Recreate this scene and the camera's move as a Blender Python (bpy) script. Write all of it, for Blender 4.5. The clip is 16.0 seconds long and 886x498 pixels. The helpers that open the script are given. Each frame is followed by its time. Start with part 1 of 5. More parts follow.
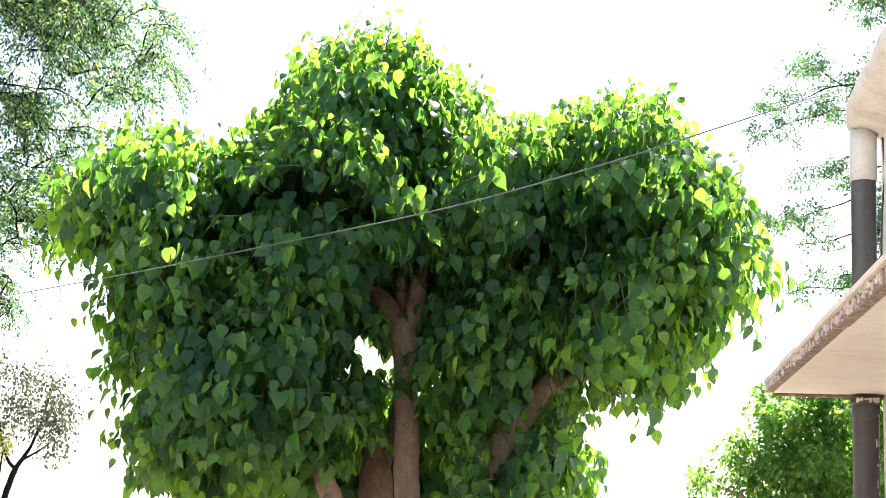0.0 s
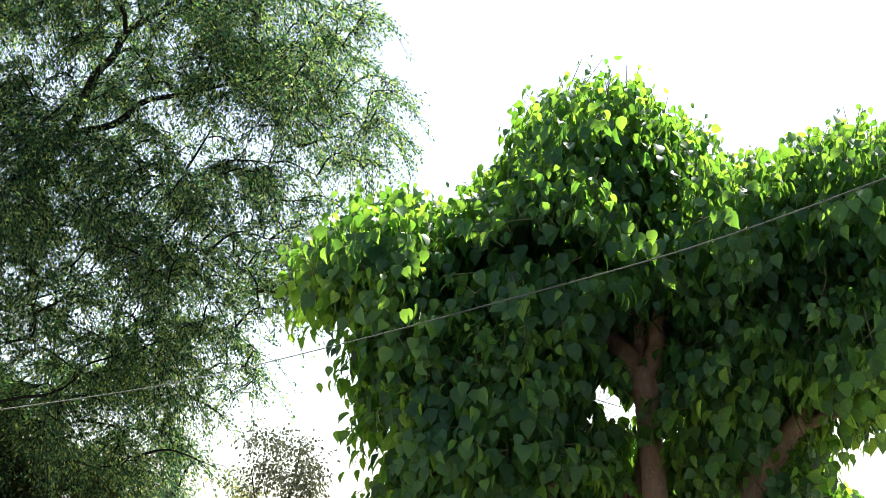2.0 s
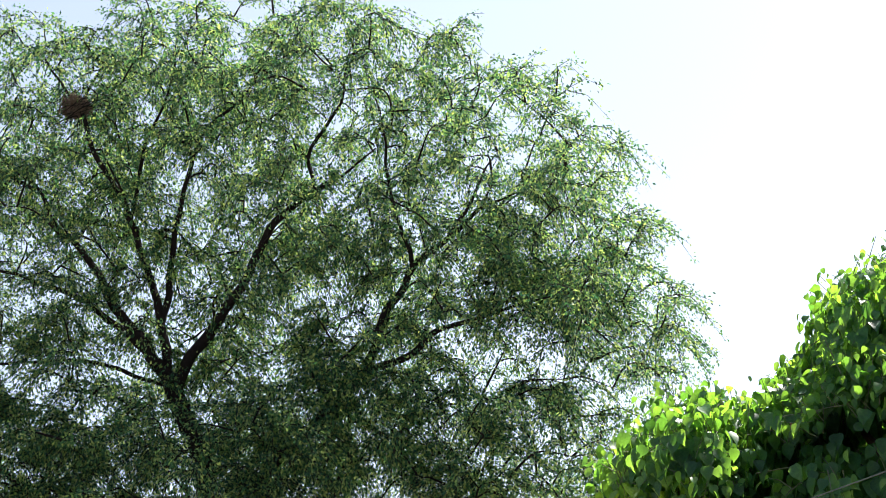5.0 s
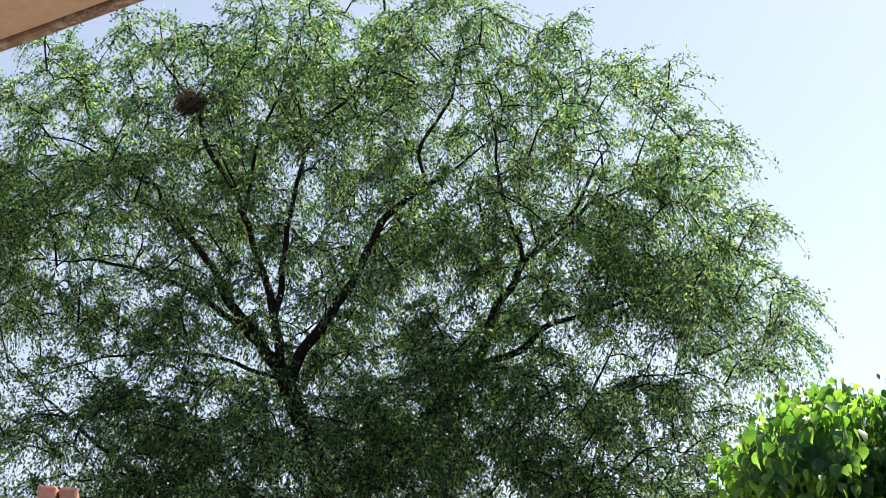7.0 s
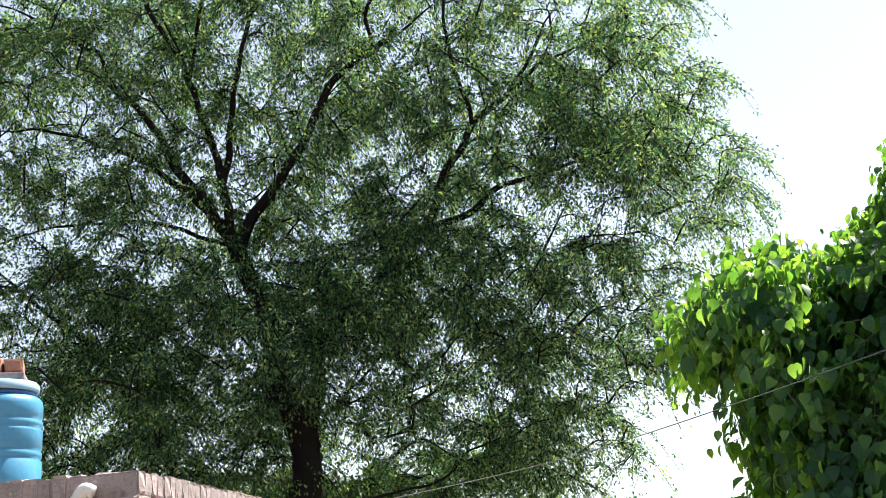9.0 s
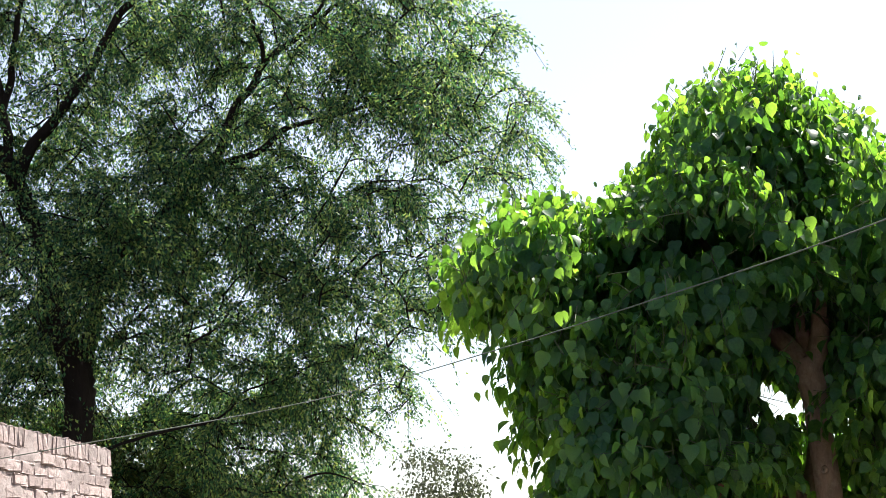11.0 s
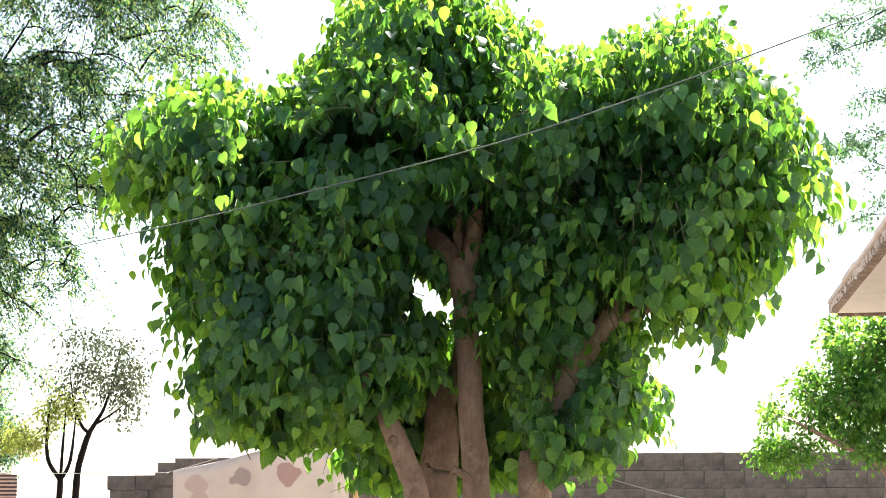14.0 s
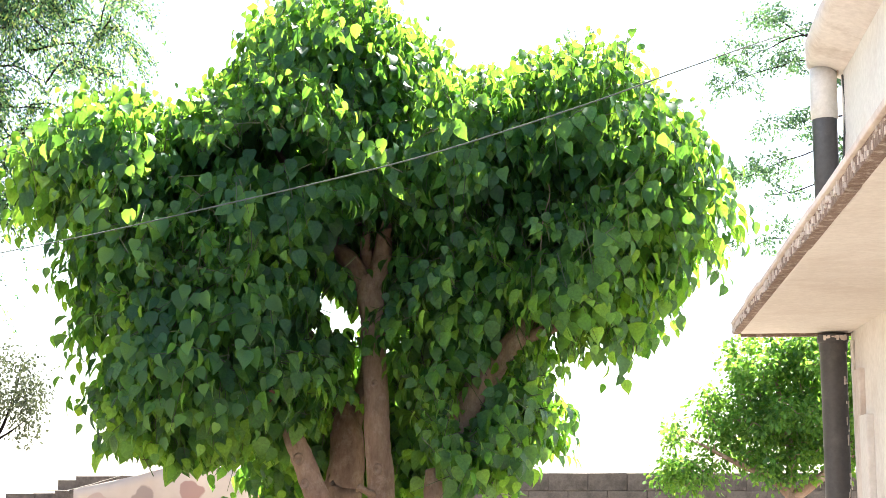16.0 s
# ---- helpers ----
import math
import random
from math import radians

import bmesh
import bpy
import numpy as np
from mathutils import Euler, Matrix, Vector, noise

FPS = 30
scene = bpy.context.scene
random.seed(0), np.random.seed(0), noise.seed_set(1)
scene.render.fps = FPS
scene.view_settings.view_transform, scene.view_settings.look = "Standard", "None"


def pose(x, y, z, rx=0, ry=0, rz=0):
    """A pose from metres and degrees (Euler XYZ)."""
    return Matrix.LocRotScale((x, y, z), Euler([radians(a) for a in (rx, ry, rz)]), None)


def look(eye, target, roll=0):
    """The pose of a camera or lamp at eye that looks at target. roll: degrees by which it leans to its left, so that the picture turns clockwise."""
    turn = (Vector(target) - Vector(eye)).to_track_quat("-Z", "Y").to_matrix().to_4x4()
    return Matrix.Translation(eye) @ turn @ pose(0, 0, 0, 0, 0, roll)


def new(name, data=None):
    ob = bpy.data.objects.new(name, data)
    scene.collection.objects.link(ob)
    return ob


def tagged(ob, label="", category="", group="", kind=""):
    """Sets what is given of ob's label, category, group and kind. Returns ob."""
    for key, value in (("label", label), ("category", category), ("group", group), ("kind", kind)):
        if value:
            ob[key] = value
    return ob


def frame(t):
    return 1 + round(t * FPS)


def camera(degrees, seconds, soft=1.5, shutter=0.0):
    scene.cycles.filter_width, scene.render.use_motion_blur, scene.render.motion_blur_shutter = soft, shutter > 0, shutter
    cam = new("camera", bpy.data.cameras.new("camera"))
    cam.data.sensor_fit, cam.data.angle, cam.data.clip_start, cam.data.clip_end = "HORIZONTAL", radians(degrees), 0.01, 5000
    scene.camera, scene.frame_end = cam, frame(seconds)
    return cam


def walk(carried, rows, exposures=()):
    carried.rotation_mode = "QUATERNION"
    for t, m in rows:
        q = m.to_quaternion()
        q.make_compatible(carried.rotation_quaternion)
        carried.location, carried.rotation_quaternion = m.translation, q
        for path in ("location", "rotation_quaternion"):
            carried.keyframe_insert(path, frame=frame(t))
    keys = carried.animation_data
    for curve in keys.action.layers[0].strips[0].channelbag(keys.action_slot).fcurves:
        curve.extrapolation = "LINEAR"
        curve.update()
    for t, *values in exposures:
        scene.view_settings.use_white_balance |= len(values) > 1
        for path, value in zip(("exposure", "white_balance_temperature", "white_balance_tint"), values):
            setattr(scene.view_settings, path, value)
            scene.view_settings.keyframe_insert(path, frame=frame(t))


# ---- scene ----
def row(t, x, y, z, tilt, turn, lean):
    return t, pose(x, y, z, tilt, 0, turn) @ pose(0, 0, 0, 0, 0, lean)


# ---------------------------------------------------------------- camera
cam = camera(32.24, 16.0, 0.7)
PATH = [
    (0, -0.051, -0.079, 1.739, 99.28, 1.07, 1.97),
    (0.5, -0.070, -0.083, 1.737, 99.83, 3.30, 0.79),
    (1, -0.072, -0.092, 1.729, 100.20, 5.13, 0.58),
    (1.5, -0.069, -0.105, 1.733, 100.31, 7.41, 0.13),
    (2, -0.071, -0.099, 1.744, 101.02, 9.78, -0.32),
    (2.5, -0.070, -0.091, 1.763, 102.19, 12.30, -0.44),
    (3, -0.092, -0.055, 1.764, 103.01, 15.70, -0.92),
    (3.5, -0.092, -0.039, 1.783, 103.94, 18.87, -2.10),
    (4, -0.098, -0.021, 1.785, 105.25, 20.63, -3.57),
    (4.5, -0.108, 0.007, 1.734, 107.73, 20.57, -3.38),
    (5, -0.130, 0.027, 1.704, 109.56, 20.70, -3.17),
    (5.2, -0.138, 0.030, 1.682, 110.21, 21.15, -3.18),
    (7.3, -0.274, -0.077, 1.707, 109.27, 25.00, -2.04),
    (7.5, -0.273, -0.067, 1.696, 108.57, 25.19, -2.44),
    (8, -0.256, -0.057, 1.690, 106.82, 25.13, -2.92),
    (8.5, -0.251, -0.024, 1.718, 105.49, 24.71, -3.13),
    (9, -0.232, 0.011, 1.717, 104.34, 23.04, -3.27),
    (9.5, -0.224, 0.010, 1.715, 103.79, 20.69, -3.13),
    (10, -0.225, 0.022, 1.705, 103.30, 18.33, -2.91),
    (10.2, -0.217, 0.029, 1.703, 102.96, 17.57, -2.80),
    (12.3, -0.015, 0.038, 1.611, 100.93, 10.66, -1.82),
    (12.5, -0.006, 0.058, 1.624, 100.70, 9.64, -1.63),
    (13, -0.019, 0.049, 1.634, 99.79, 7.70, -1.06),
    (13.5, -0.004, 0.003, 1.630, 98.38, 4.79, -0.65),
    (14, 0.007, 0.003, 1.620, 97.73, 3.50, -0.25),
    (14.5, 0.012, 0.013, 1.602, 98.28, 2.89, -0.29),
    (15, 0.016, 0.018, 1.605, 98.86, 2.32, -0.74),
    (15.5, 0.017, -0.004, 1.603, 99.29, 1.05, -0.13),
    (16, 0.000, 0.000, 1.600, 98.50, -0.00, 0.00),
]
EXPOSURES = [(0.0, 2.7), (1.0, 2.65), (1.5, 1.95), (2.0, 1.85), (2.5, 1.4), (3.5, 1.55), (4.3, 1.75), (5.2, 1.8), (7.3, 1.48), (8.2, 1.5), (9.0, 1.7),
             (9.8, 1.97), (10.2, 1.88), (12.3, 1.6), (12.7, 1.75), (13.0, 2.25), (13.5, 2.6), (14.5, 2.5), (15.5, 2.55), (16.0, 2.85)]
walk(cam, [row(*r) for r in PATH], EXPOSURES)

# ---------------------------------------------------------------- light
SUN_AZ, SUN_EL = 34.0, 57.0      # degrees: to the right of straight ahead, above the horizon
world = bpy.data.worlds.new("world")
scene.world = world
world.use_nodes = True
wn = world.node_tree.nodes
sky = wn.new("ShaderNodeTexSky")
sky.sky_type, sky.sun_disc = "NISHITA", False
sky.sun_elevation, sky.sun_rotation = radians(SUN_EL), radians(SUN_AZ)
sky.dust_density, sky.ozone_density, sky.air_density = 1.3, 1.0, 1.0
wn["Background"].inputs["Strength"].default_value = 0.076
haze = wn.new("ShaderNodeHueSaturation")       # a milky summer sky
haze.inputs["Saturation"].default_value = 0.66
world.node_tree.links.new(sky.outputs[0], haze.inputs["Color"])
world.node_tree.links.new(haze.outputs[0], wn["Background"].inputs["Color"])
sun = new("sun", bpy.data.lights.new("sun", "SUN"))
sun.data.energy, sun.data.angle, sun.data.color = 5.0, radians(0.55), (1.0, 0.95, 0.86)
SUN_DIR = Vector((math.sin(radians(SUN_AZ)) * math.cos(radians(SUN_EL)),
                  math.cos(radians(SUN_AZ)) * math.cos(radians(SUN_EL)), math.sin(radians(SUN_EL))))
SUN_FLAT = np.array((SUN_DIR.x, SUN_DIR.y, 0.0))
sun.matrix_world = look(SUN_DIR * 60, (0, 0, 0))


# ---------------------------------------------------------------- materials
def shader(name):
    m = bpy.data.materials.new(name)
    m.use_nodes = True
    t = m.node_tree
    return m, t.nodes, t.links, t.nodes["Principled BSDF"]


def noise_node(n, l, scale, detail=6.0, rough=0.6, stretch=None):
    tc = n.new("ShaderNodeTexCoord")
    tex = n.new("ShaderNodeTexNoise")
    tex.inputs["Scale"].default_value = scale
    tex.inputs["Detail"].default_value = detail
    tex.inputs["Roughness"].default_value = rough
    if stretch:
        mp = n.new("ShaderNodeMapping")
        mp.inputs["Scale"].default_value = stretch
        l.new(tc.outputs["Object"], mp.inputs["Vector"])
        l.new(mp.outputs["Vector"], tex.inputs["Vector"])
    else:
        l.new(tc.outputs["Object"], tex.inputs["Vector"])
    return tex


def ramp_node(n, l, source, stops):
    r = n.new("ShaderNodeValToRGB")
    e = r.color_ramp.elements
    while len(e) < len(stops):
        e.new(0.5)
    for el, (p, c) in zip(e, stops):
        el.position, el.color = p, (*c, 1)
    l.new(source, r.inputs[0])
    return r


def mix_node(n, l, kind, fac, a, b):
    m = n.new("ShaderNodeMix")
    m.data_type, m.blend_type = "RGBA", kind
    if isinstance(fac, float):
        m.inputs[0].default_value = fac
    else:
        l.new(fac, m.inputs[0])
    for s, v in ((m.inputs[6], a), (m.inputs[7], b)):
        if isinstance(v, tuple):
            s.default_value = (*v, 1)
        else:
            l.new(v, s)
    return m.outputs[2]


def chance_node(n, l):
    """A random number for each island or object."""
    geo, info = n.new("ShaderNodeNewGeometry"), n.new("ShaderNodeObjectInfo")
    add, fr = n.new("ShaderNodeMath"), n.new("ShaderNodeMath")
    fr.operation = "FRACT"
    l.new(geo.outputs["Random Per Island"], add.inputs[0])
    l.new(info.outputs["Random"], add.inputs[1])
    l.new(add.outputs[0], fr.inputs[0])
    return fr.outputs[0]


def surface(name, dark, light, rough=0.8, big=1.5, fine=30.0, bump=0.3, stain=None, stain_amount=0.5, metal=0.0,
            spread=0.12, stretch=None, depth=0.01, gloss=0.5):
    """Two scales of noise between two colours, stains of a third, relief."""
    m, n, l, p = shader(name)
    a, b = noise_node(n, l, big, 5.0, 0.6, stretch), noise_node(n, l, fine, 8.0, 0.7, stretch)
    ca = ramp_node(n, l, a.outputs["Fac"], ((0.3, dark), (0.7, light)))
    cb = ramp_node(n, l, b.outputs["Fac"], ((0.3, tuple(v * 0.72 for v in dark)), (0.7, light)))
    col = mix_node(n, l, "MIX", 0.45, ca.outputs[0], cb.outputs[0])
    if stain:
        s = noise_node(n, l, big * 2.3, 9.0, 0.72)
        sr = ramp_node(n, l, s.outputs["Fac"], ((0.5, (0, 0, 0)), (0.66, (stain_amount,) * 3)))
        col = mix_node(n, l, "MIX", sr.outputs[0], col, stain)
    hv = n.new("ShaderNodeHueSaturation")
    mr = n.new("ShaderNodeMapRange")
    mr.inputs[3].default_value, mr.inputs[4].default_value = 1 - spread, 1 + spread
    l.new(chance_node(n, l), mr.inputs[0])
    l.new(mr.outputs[0], hv.inputs["Value"])
    l.new(col, hv.inputs["Color"])
    l.new(hv.outputs[0], p.inputs["Base Color"])
    p.inputs["Roughness"].default_value, p.inputs["Metallic"].default_value, p.inputs["Specular IOR Level"].default_value = rough, metal, gloss
    bp = n.new("ShaderNodeBump")
    bp.inputs["Strength"].default_value, bp.inputs["Distance"].default_value = bump, depth
    l.new(b.outputs["Fac"], bp.inputs["Height"])
    l.new(bp.outputs[0], p.inputs["Normal"])
    return m


def leaf_surface(name, stops, through_stops, share=0.45, rough=0.42, vein=60.0, gloss=0.35):
    """A leaf: glossy reflection from one set of colours, light let through in another."""
    m, n, l, p = shader(name)
    c = chance_node(n, l)
    base = ramp_node(n, l, c, stops)
    thru = ramp_node(n, l, c, through_stops)
    tex = noise_node(n, l, vein, 3.0)
    tone = ramp_node(n, l, tex.outputs["Fac"], ((0.3, (0.72, 0.72, 0.72)), (0.7, (1.1, 1.1, 1.1))))
    l.new(mix_node(n, l, "MULTIPLY", 1.0, base.outputs[0], tone.outputs[0]), p.inputs["Base Color"])
    p.inputs["Roughness"].default_value, p.inputs["Specular IOR Level"].default_value = rough, gloss
    tr = n.new("ShaderNodeBsdfTranslucent")
    l.new(mix_node(n, l, "MULTIPLY", 1.0, thru.outputs[0], tone.outputs[0]), tr.inputs["Color"])
    mx = n.new("ShaderNodeMixShader")
    mx.inputs[0].default_value = share
    l.new(p.outputs[0], mx.inputs[1])
    l.new(tr.outputs[0], mx.inputs[2])
    l.new(mx.outputs[0], n["Material Output"].inputs["Surface"])
    return m


FIG_LEAF = leaf_surface("fig_leaf", ((0.0, (0.006, 0.038, 0.021)), (0.55, (0.015, 0.068, 0.034)), (1.0, (0.038, 0.118, 0.052))),
                        ((0.0, (0.16, 0.42, 0.04)), (0.5, (0.29, 0.60, 0.05)), (1.0, (0.48, 0.82, 0.07))), 0.43, 0.45, gloss=0.34)
DRY_LEAF = leaf_surface("dry_leaf", ((0.0, (0.10, 0.035, 0.020)), (1.0, (0.15, 0.06, 0.03))), ((0.0, (0.20, 0.07, 0.03)), (1.0, (0.26, 0.10, 0.04))), 0.3, 0.6)
MESQUITE_LEAF = leaf_surface("mesquite_leaf", ((0.0, (0.004, 0.020, 0.020)), (0.45, (0.011, 0.044, 0.031)), (0.75, (0.042, 0.094, 0.042)), (1.0, (0.15, 0.21, 0.08))),
                             ((0.0, (0.03, 0.11, 0.06)), (0.45, (0.12, 0.31, 0.09)), (0.75, (0.34, 0.56, 0.13)), (1.0, (0.66, 0.80, 0.18))), 0.45, 0.5, gloss=0.18)
ACACIA_LEAF = leaf_surface("acacia_leaf", ((0.0, (0.025, 0.065, 0.050)), (1.0, (0.09, 0.16, 0.09))),
                           ((0.0, (0.06, 0.17, 0.08)), (1.0, (0.24, 0.42, 0.13))), 0.42, 0.5)
BROAD_LEAF = leaf_surface("broad_leaf", ((0.0, (0.018, 0.07, 0.024)), (1.0, (0.055, 0.15, 0.035))),
                          ((0.0, (0.15, 0.40, 0.04)), (1.0, (0.40, 0.66, 0.08))), 0.48, 0.45)
DIM_LEAF = leaf_surface("dim_leaf", ((0.0, (0.035, 0.045, 0.03)), (1.0, (0.09, 0.10, 0.06))),
                        ((0.0, (0.06, 0.08, 0.04)), (1.0, (0.14, 0.17, 0.08))), 0.3, 0.6)
PALE_LEAF = leaf_surface("pale_leaf", ((0.0, (0.10, 0.14, 0.03)), (1.0, (0.20, 0.23, 0.06))),
                         ((0.0, (0.26, 0.35, 0.05)), (1.0, (0.50, 0.55, 0.10))), 0.42, 0.55)
OLIVE_LEAF = leaf_surface("olive_leaf", ((0.0, (0.016, 0.034, 0.012)), (0.7, (0.035, 0.060, 0.018)), (1.0, (0.10, 0.12, 0.04))),
                          ((0.0, (0.06, 0.12, 0.02)), (1.0, (0.20, 0.26, 0.05))), 0.3, 0.5)
FIG_BARK = surface("fig_bark", (0.14, 0.085, 0.060), (0.32, 0.23, 0.175), 0.85, 5.0, 45.0, 0.6, (0.38, 0.31, 0.26), 0.45, stretch=(1, 1, 0.35), gloss=0.2)
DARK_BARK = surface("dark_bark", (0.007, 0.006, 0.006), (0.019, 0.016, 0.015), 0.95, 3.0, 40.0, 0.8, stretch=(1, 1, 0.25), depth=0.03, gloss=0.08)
TWIG = surface("twig", (0.05, 0.075, 0.028), (0.11, 0.13, 0.05), 0.7, 5.0, 50.0, 0.2)
SOIL = surface("soil", (0.19, 0.155, 0.12), (0.30, 0.255, 0.205), 0.95, 0.5, 14.0, 0.5, (0.17, 0.13, 0.09), 0.6, depth=0.03)
CREAM = surface("cream_paint", (0.70, 0.65, 0.60), (0.83, 0.79, 0.74), 0.75, 1.2, 40.0, 0.15, (0.56, 0.48, 0.42), 0.45, spread=0.0)
PARAPET_PAINT = surface("parapet_paint", (0.64, 0.55, 0.49), (0.80, 0.73, 0.67), 0.8, 2.0, 30.0, 0.3, (0.40, 0.30, 0.24), 0.55, spread=0.0)
BROWN_EDGE = surface("brown_edge", (0.15, 0.095, 0.07), (0.30, 0.21, 0.165), 0.8, 14.0, 70.0, 0.8, (0.60, 0.52, 0.45), 0.8, spread=0.0)
BLACK_PIPE = surface("black_pipe", (0.045, 0.043, 0.045), (0.085, 0.082, 0.085), 0.45, 3.0, 60.0, 0.1, (0.16, 0.15, 0.14), 0.3, spread=0.0)
WHITE_PIPE = surface("white_pipe", (0.60, 0.57, 0.53), (0.74, 0.71, 0.67), 0.45, 4.0, 60.0, 0.1, (0.45, 0.40, 0.34), 0.4, spread=0.0)
BLUE_PLASTIC = surface("blue_plastic", (0.045, 0.22, 0.37), (0.065, 0.27, 0.43), 0.35, 2.0, 40.0, 0.04, (0.14, 0.33, 0.45), 0.25, spread=0.0)
DEEP_BLUE = surface("deep_blue", (0.02, 0.07, 0.20), (0.03, 0.10, 0.26), 0.4, 3.0, 40.0, 0.05, spread=0.0)
PALE_LID = surface("pale_lid", (0.20, 0.36, 0.47), (0.29, 0.45, 0.55), 0.45, 3.0, 40.0, 0.05, (0.35, 0.42, 0.46), 0.4, spread=0.0)
RED_BRICK = surface("red_brick", (0.30, 0.105, 0.07), (0.42, 0.18, 0.12), 0.9, 6.0, 70.0, 0.5, (0.45, 0.32, 0.25), 0.4)
WALL_BRICK = surface("wall_brick", (0.27, 0.205, 0.197), (0.46, 0.38, 0.367), 0.95, 7.0, 45.0, 1.0, (0.14, 0.105, 0.10), 0.85, spread=0.18)
MORTAR = surface("mortar", (0.25, 0.20, 0.195), (0.41, 0.35, 0.34), 0.95, 5.0, 60.0, 0.8, (0.13, 0.10, 0.10), 0.8)
GREY_BLOCK = surface("grey_block", (0.085, 0.072, 0.062), (0.165, 0.142, 0.125), 0.95, 1.4, 30.0, 0.5, (0.045, 0.038, 0.034), 0.8, spread=0.05)
CONCRETE = surface("concrete", (0.42, 0.29, 0.21), (0.58, 0.43, 0.33), 0.85, 1.0, 30.0, 0.2, (0.36, 0.26, 0.2), 0.4, spread=0.0)
CABLE = surface("cable", (0.07, 0.085, 0.07), (0.15, 0.17, 0.14), 0.5, 3.0, 30.0, 0.05, gloss=0.25)
BLACK_CABLE = surface("black_cable", (0.03, 0.03, 0.03), (0.06, 0.06, 0.06), 0.5, 3.0, 30.0, 0.05)
ROPE = surface("rope", (0.34, 0.32, 0.28), (0.48, 0.46, 0.41), 0.8, 4.0, 60.0, 0.2)
HOSE = surface("hose", (0.45, 0.34, 0.22), (0.58, 0.45, 0.30), 0.5, 4.0, 40.0, 0.05, (0.35, 0.12, 0.09), 0.5, spread=0.0)
CLAY = surface("clay", (0.42, 0.10, 0.06), (0.55, 0.17, 0.11), 0.8, 5.0, 50.0, 0.2)
CLOTH_ORANGE = surface("orange_cloth", (0.55, 0.33, 0.16), (0.68, 0.45, 0.25), 0.9, 3.0, 80.0, 0.1)
NEST_TWIGS = surface("nest_twigs", (0.07, 0.045, 0.035), (0.15, 0.10, 0.075), 0.95, 6.0, 60.0, 0.4)


def printed_cloth():
    m, n, l, p = shader("printed_cloth")
    tc, vo = n.new("ShaderNodeTexCoord"), n.new("ShaderNodeTexVoronoi")
    vo.inputs["Scale"].default_value = 3.4
    wob = noise_node(n, l, 5.0, 2.0)
    mixv = n.new("ShaderNodeMix")
    mixv.data_type = "VECTOR"
    mixv.inputs[0].default_value = 0.12
    l.new(tc.outputs["Object"], mixv.inputs[4])
    l.new(wob.outputs["Color"], mixv.inputs[5])
    l.new(mixv.outputs[1], vo.inputs["Vector"])
    spot = ramp_node(n, l, vo.outputs["Distance"], ((0.30, (1, 1, 1)), (0.34, (0, 0, 0))))
    tint = ramp_node(n, l, vo.outputs["Color"], ((0.3, (0.36, 0.20, 0.17)), (0.55, (0.25, 0.215, 0.20)), (0.8, (0.40, 0.30, 0.26))))
    grain = noise_node(n, l, 2.0, 4.0)
    ground = ramp_node(n, l, grain.outputs["Fac"], ((0.3, (0.44, 0.36, 0.31)), (0.7, (0.56, 0.48, 0.42))))
    l.new(mix_node(n, l, "MIX", spot.outputs[0], ground.outputs[0], tint.outputs[0]), p.inputs["Base Color"])
    p.inputs["Roughness"].default_value = 0.9
    return m


def striped_cloth():
    m, n, l, p = shader("striped_cloth")
    tc, wv = n.new("ShaderNodeTexCoord"), n.new("ShaderNodeTexWave")
    wv.bands_direction = "Z"
    wv.inputs["Scale"].default_value, wv.inputs["Distortion"].default_value = 9.0, 0.6
    l.new(tc.outputs["Object"], wv.inputs["Vector"])
    c = ramp_node(n, l, wv.outputs["Fac"], ((0.45, (0.06, 0.035, 0.03)), (0.6, (0.42, 0.30, 0.24))))
    l.new(c.outputs[0], p.inputs["Base Color"])
    p.inputs["Roughness"].default_value = 0.9
    return m


PRINTED, STRIPED = printed_cloth(), striped_cloth()


# ---------------------------------------------------------------- mesh helpers
def link_mesh(name, verts, faces, material, parent=None, label="", smooth=True):
    """One mesh object from arrays of vertices and equal-sided faces."""
    verts, faces = np.asarray(verts, dtype=np.float32), np.asarray(faces, dtype=np.int32)
    me = bpy.data.meshes.new(name)
    k = faces.shape[1]
    me.vertices.add(len(verts))
    me.vertices.foreach_set("co", verts.ravel())
    me.loops.add(faces.size)
    me.loops.foreach_set("vertex_index", faces.ravel())
    me.polygons.add(len(faces))
    me.polygons.foreach_set("loop_start", np.arange(0, faces.size, k, dtype=np.int32))
    me.polygons.foreach_set("use_smooth", np.full(len(faces), smooth))
    me.update(calc_edges=True)
    me.validate()
    me.materials.append(material)
    ob = new(name, me)
    if parent:
        ob.parent = parent
    if label:
        ob["label"] = label
    return ob


def part(name, bm, material, parent=None, label="", smooth=False):
    me = bpy.data.meshes.new(name)
    bm.normal_update()
    bm.to_mesh(me)
    bm.free()
    me.materials.append(material)
    if smooth:
        me.polygons.foreach_set("use_smooth", np.full(len(me.polygons), True))
    ob = new(name, me)
    if parent:
        ob.parent = parent
    if label:
        ob["label"] = label
    return ob


def base(name, at, label, category, group="", kind=""):
    ob = new(name)
    ob.location = at
    ob.empty_display_size = 0.1
    return tagged(ob, label, category, group, kind)


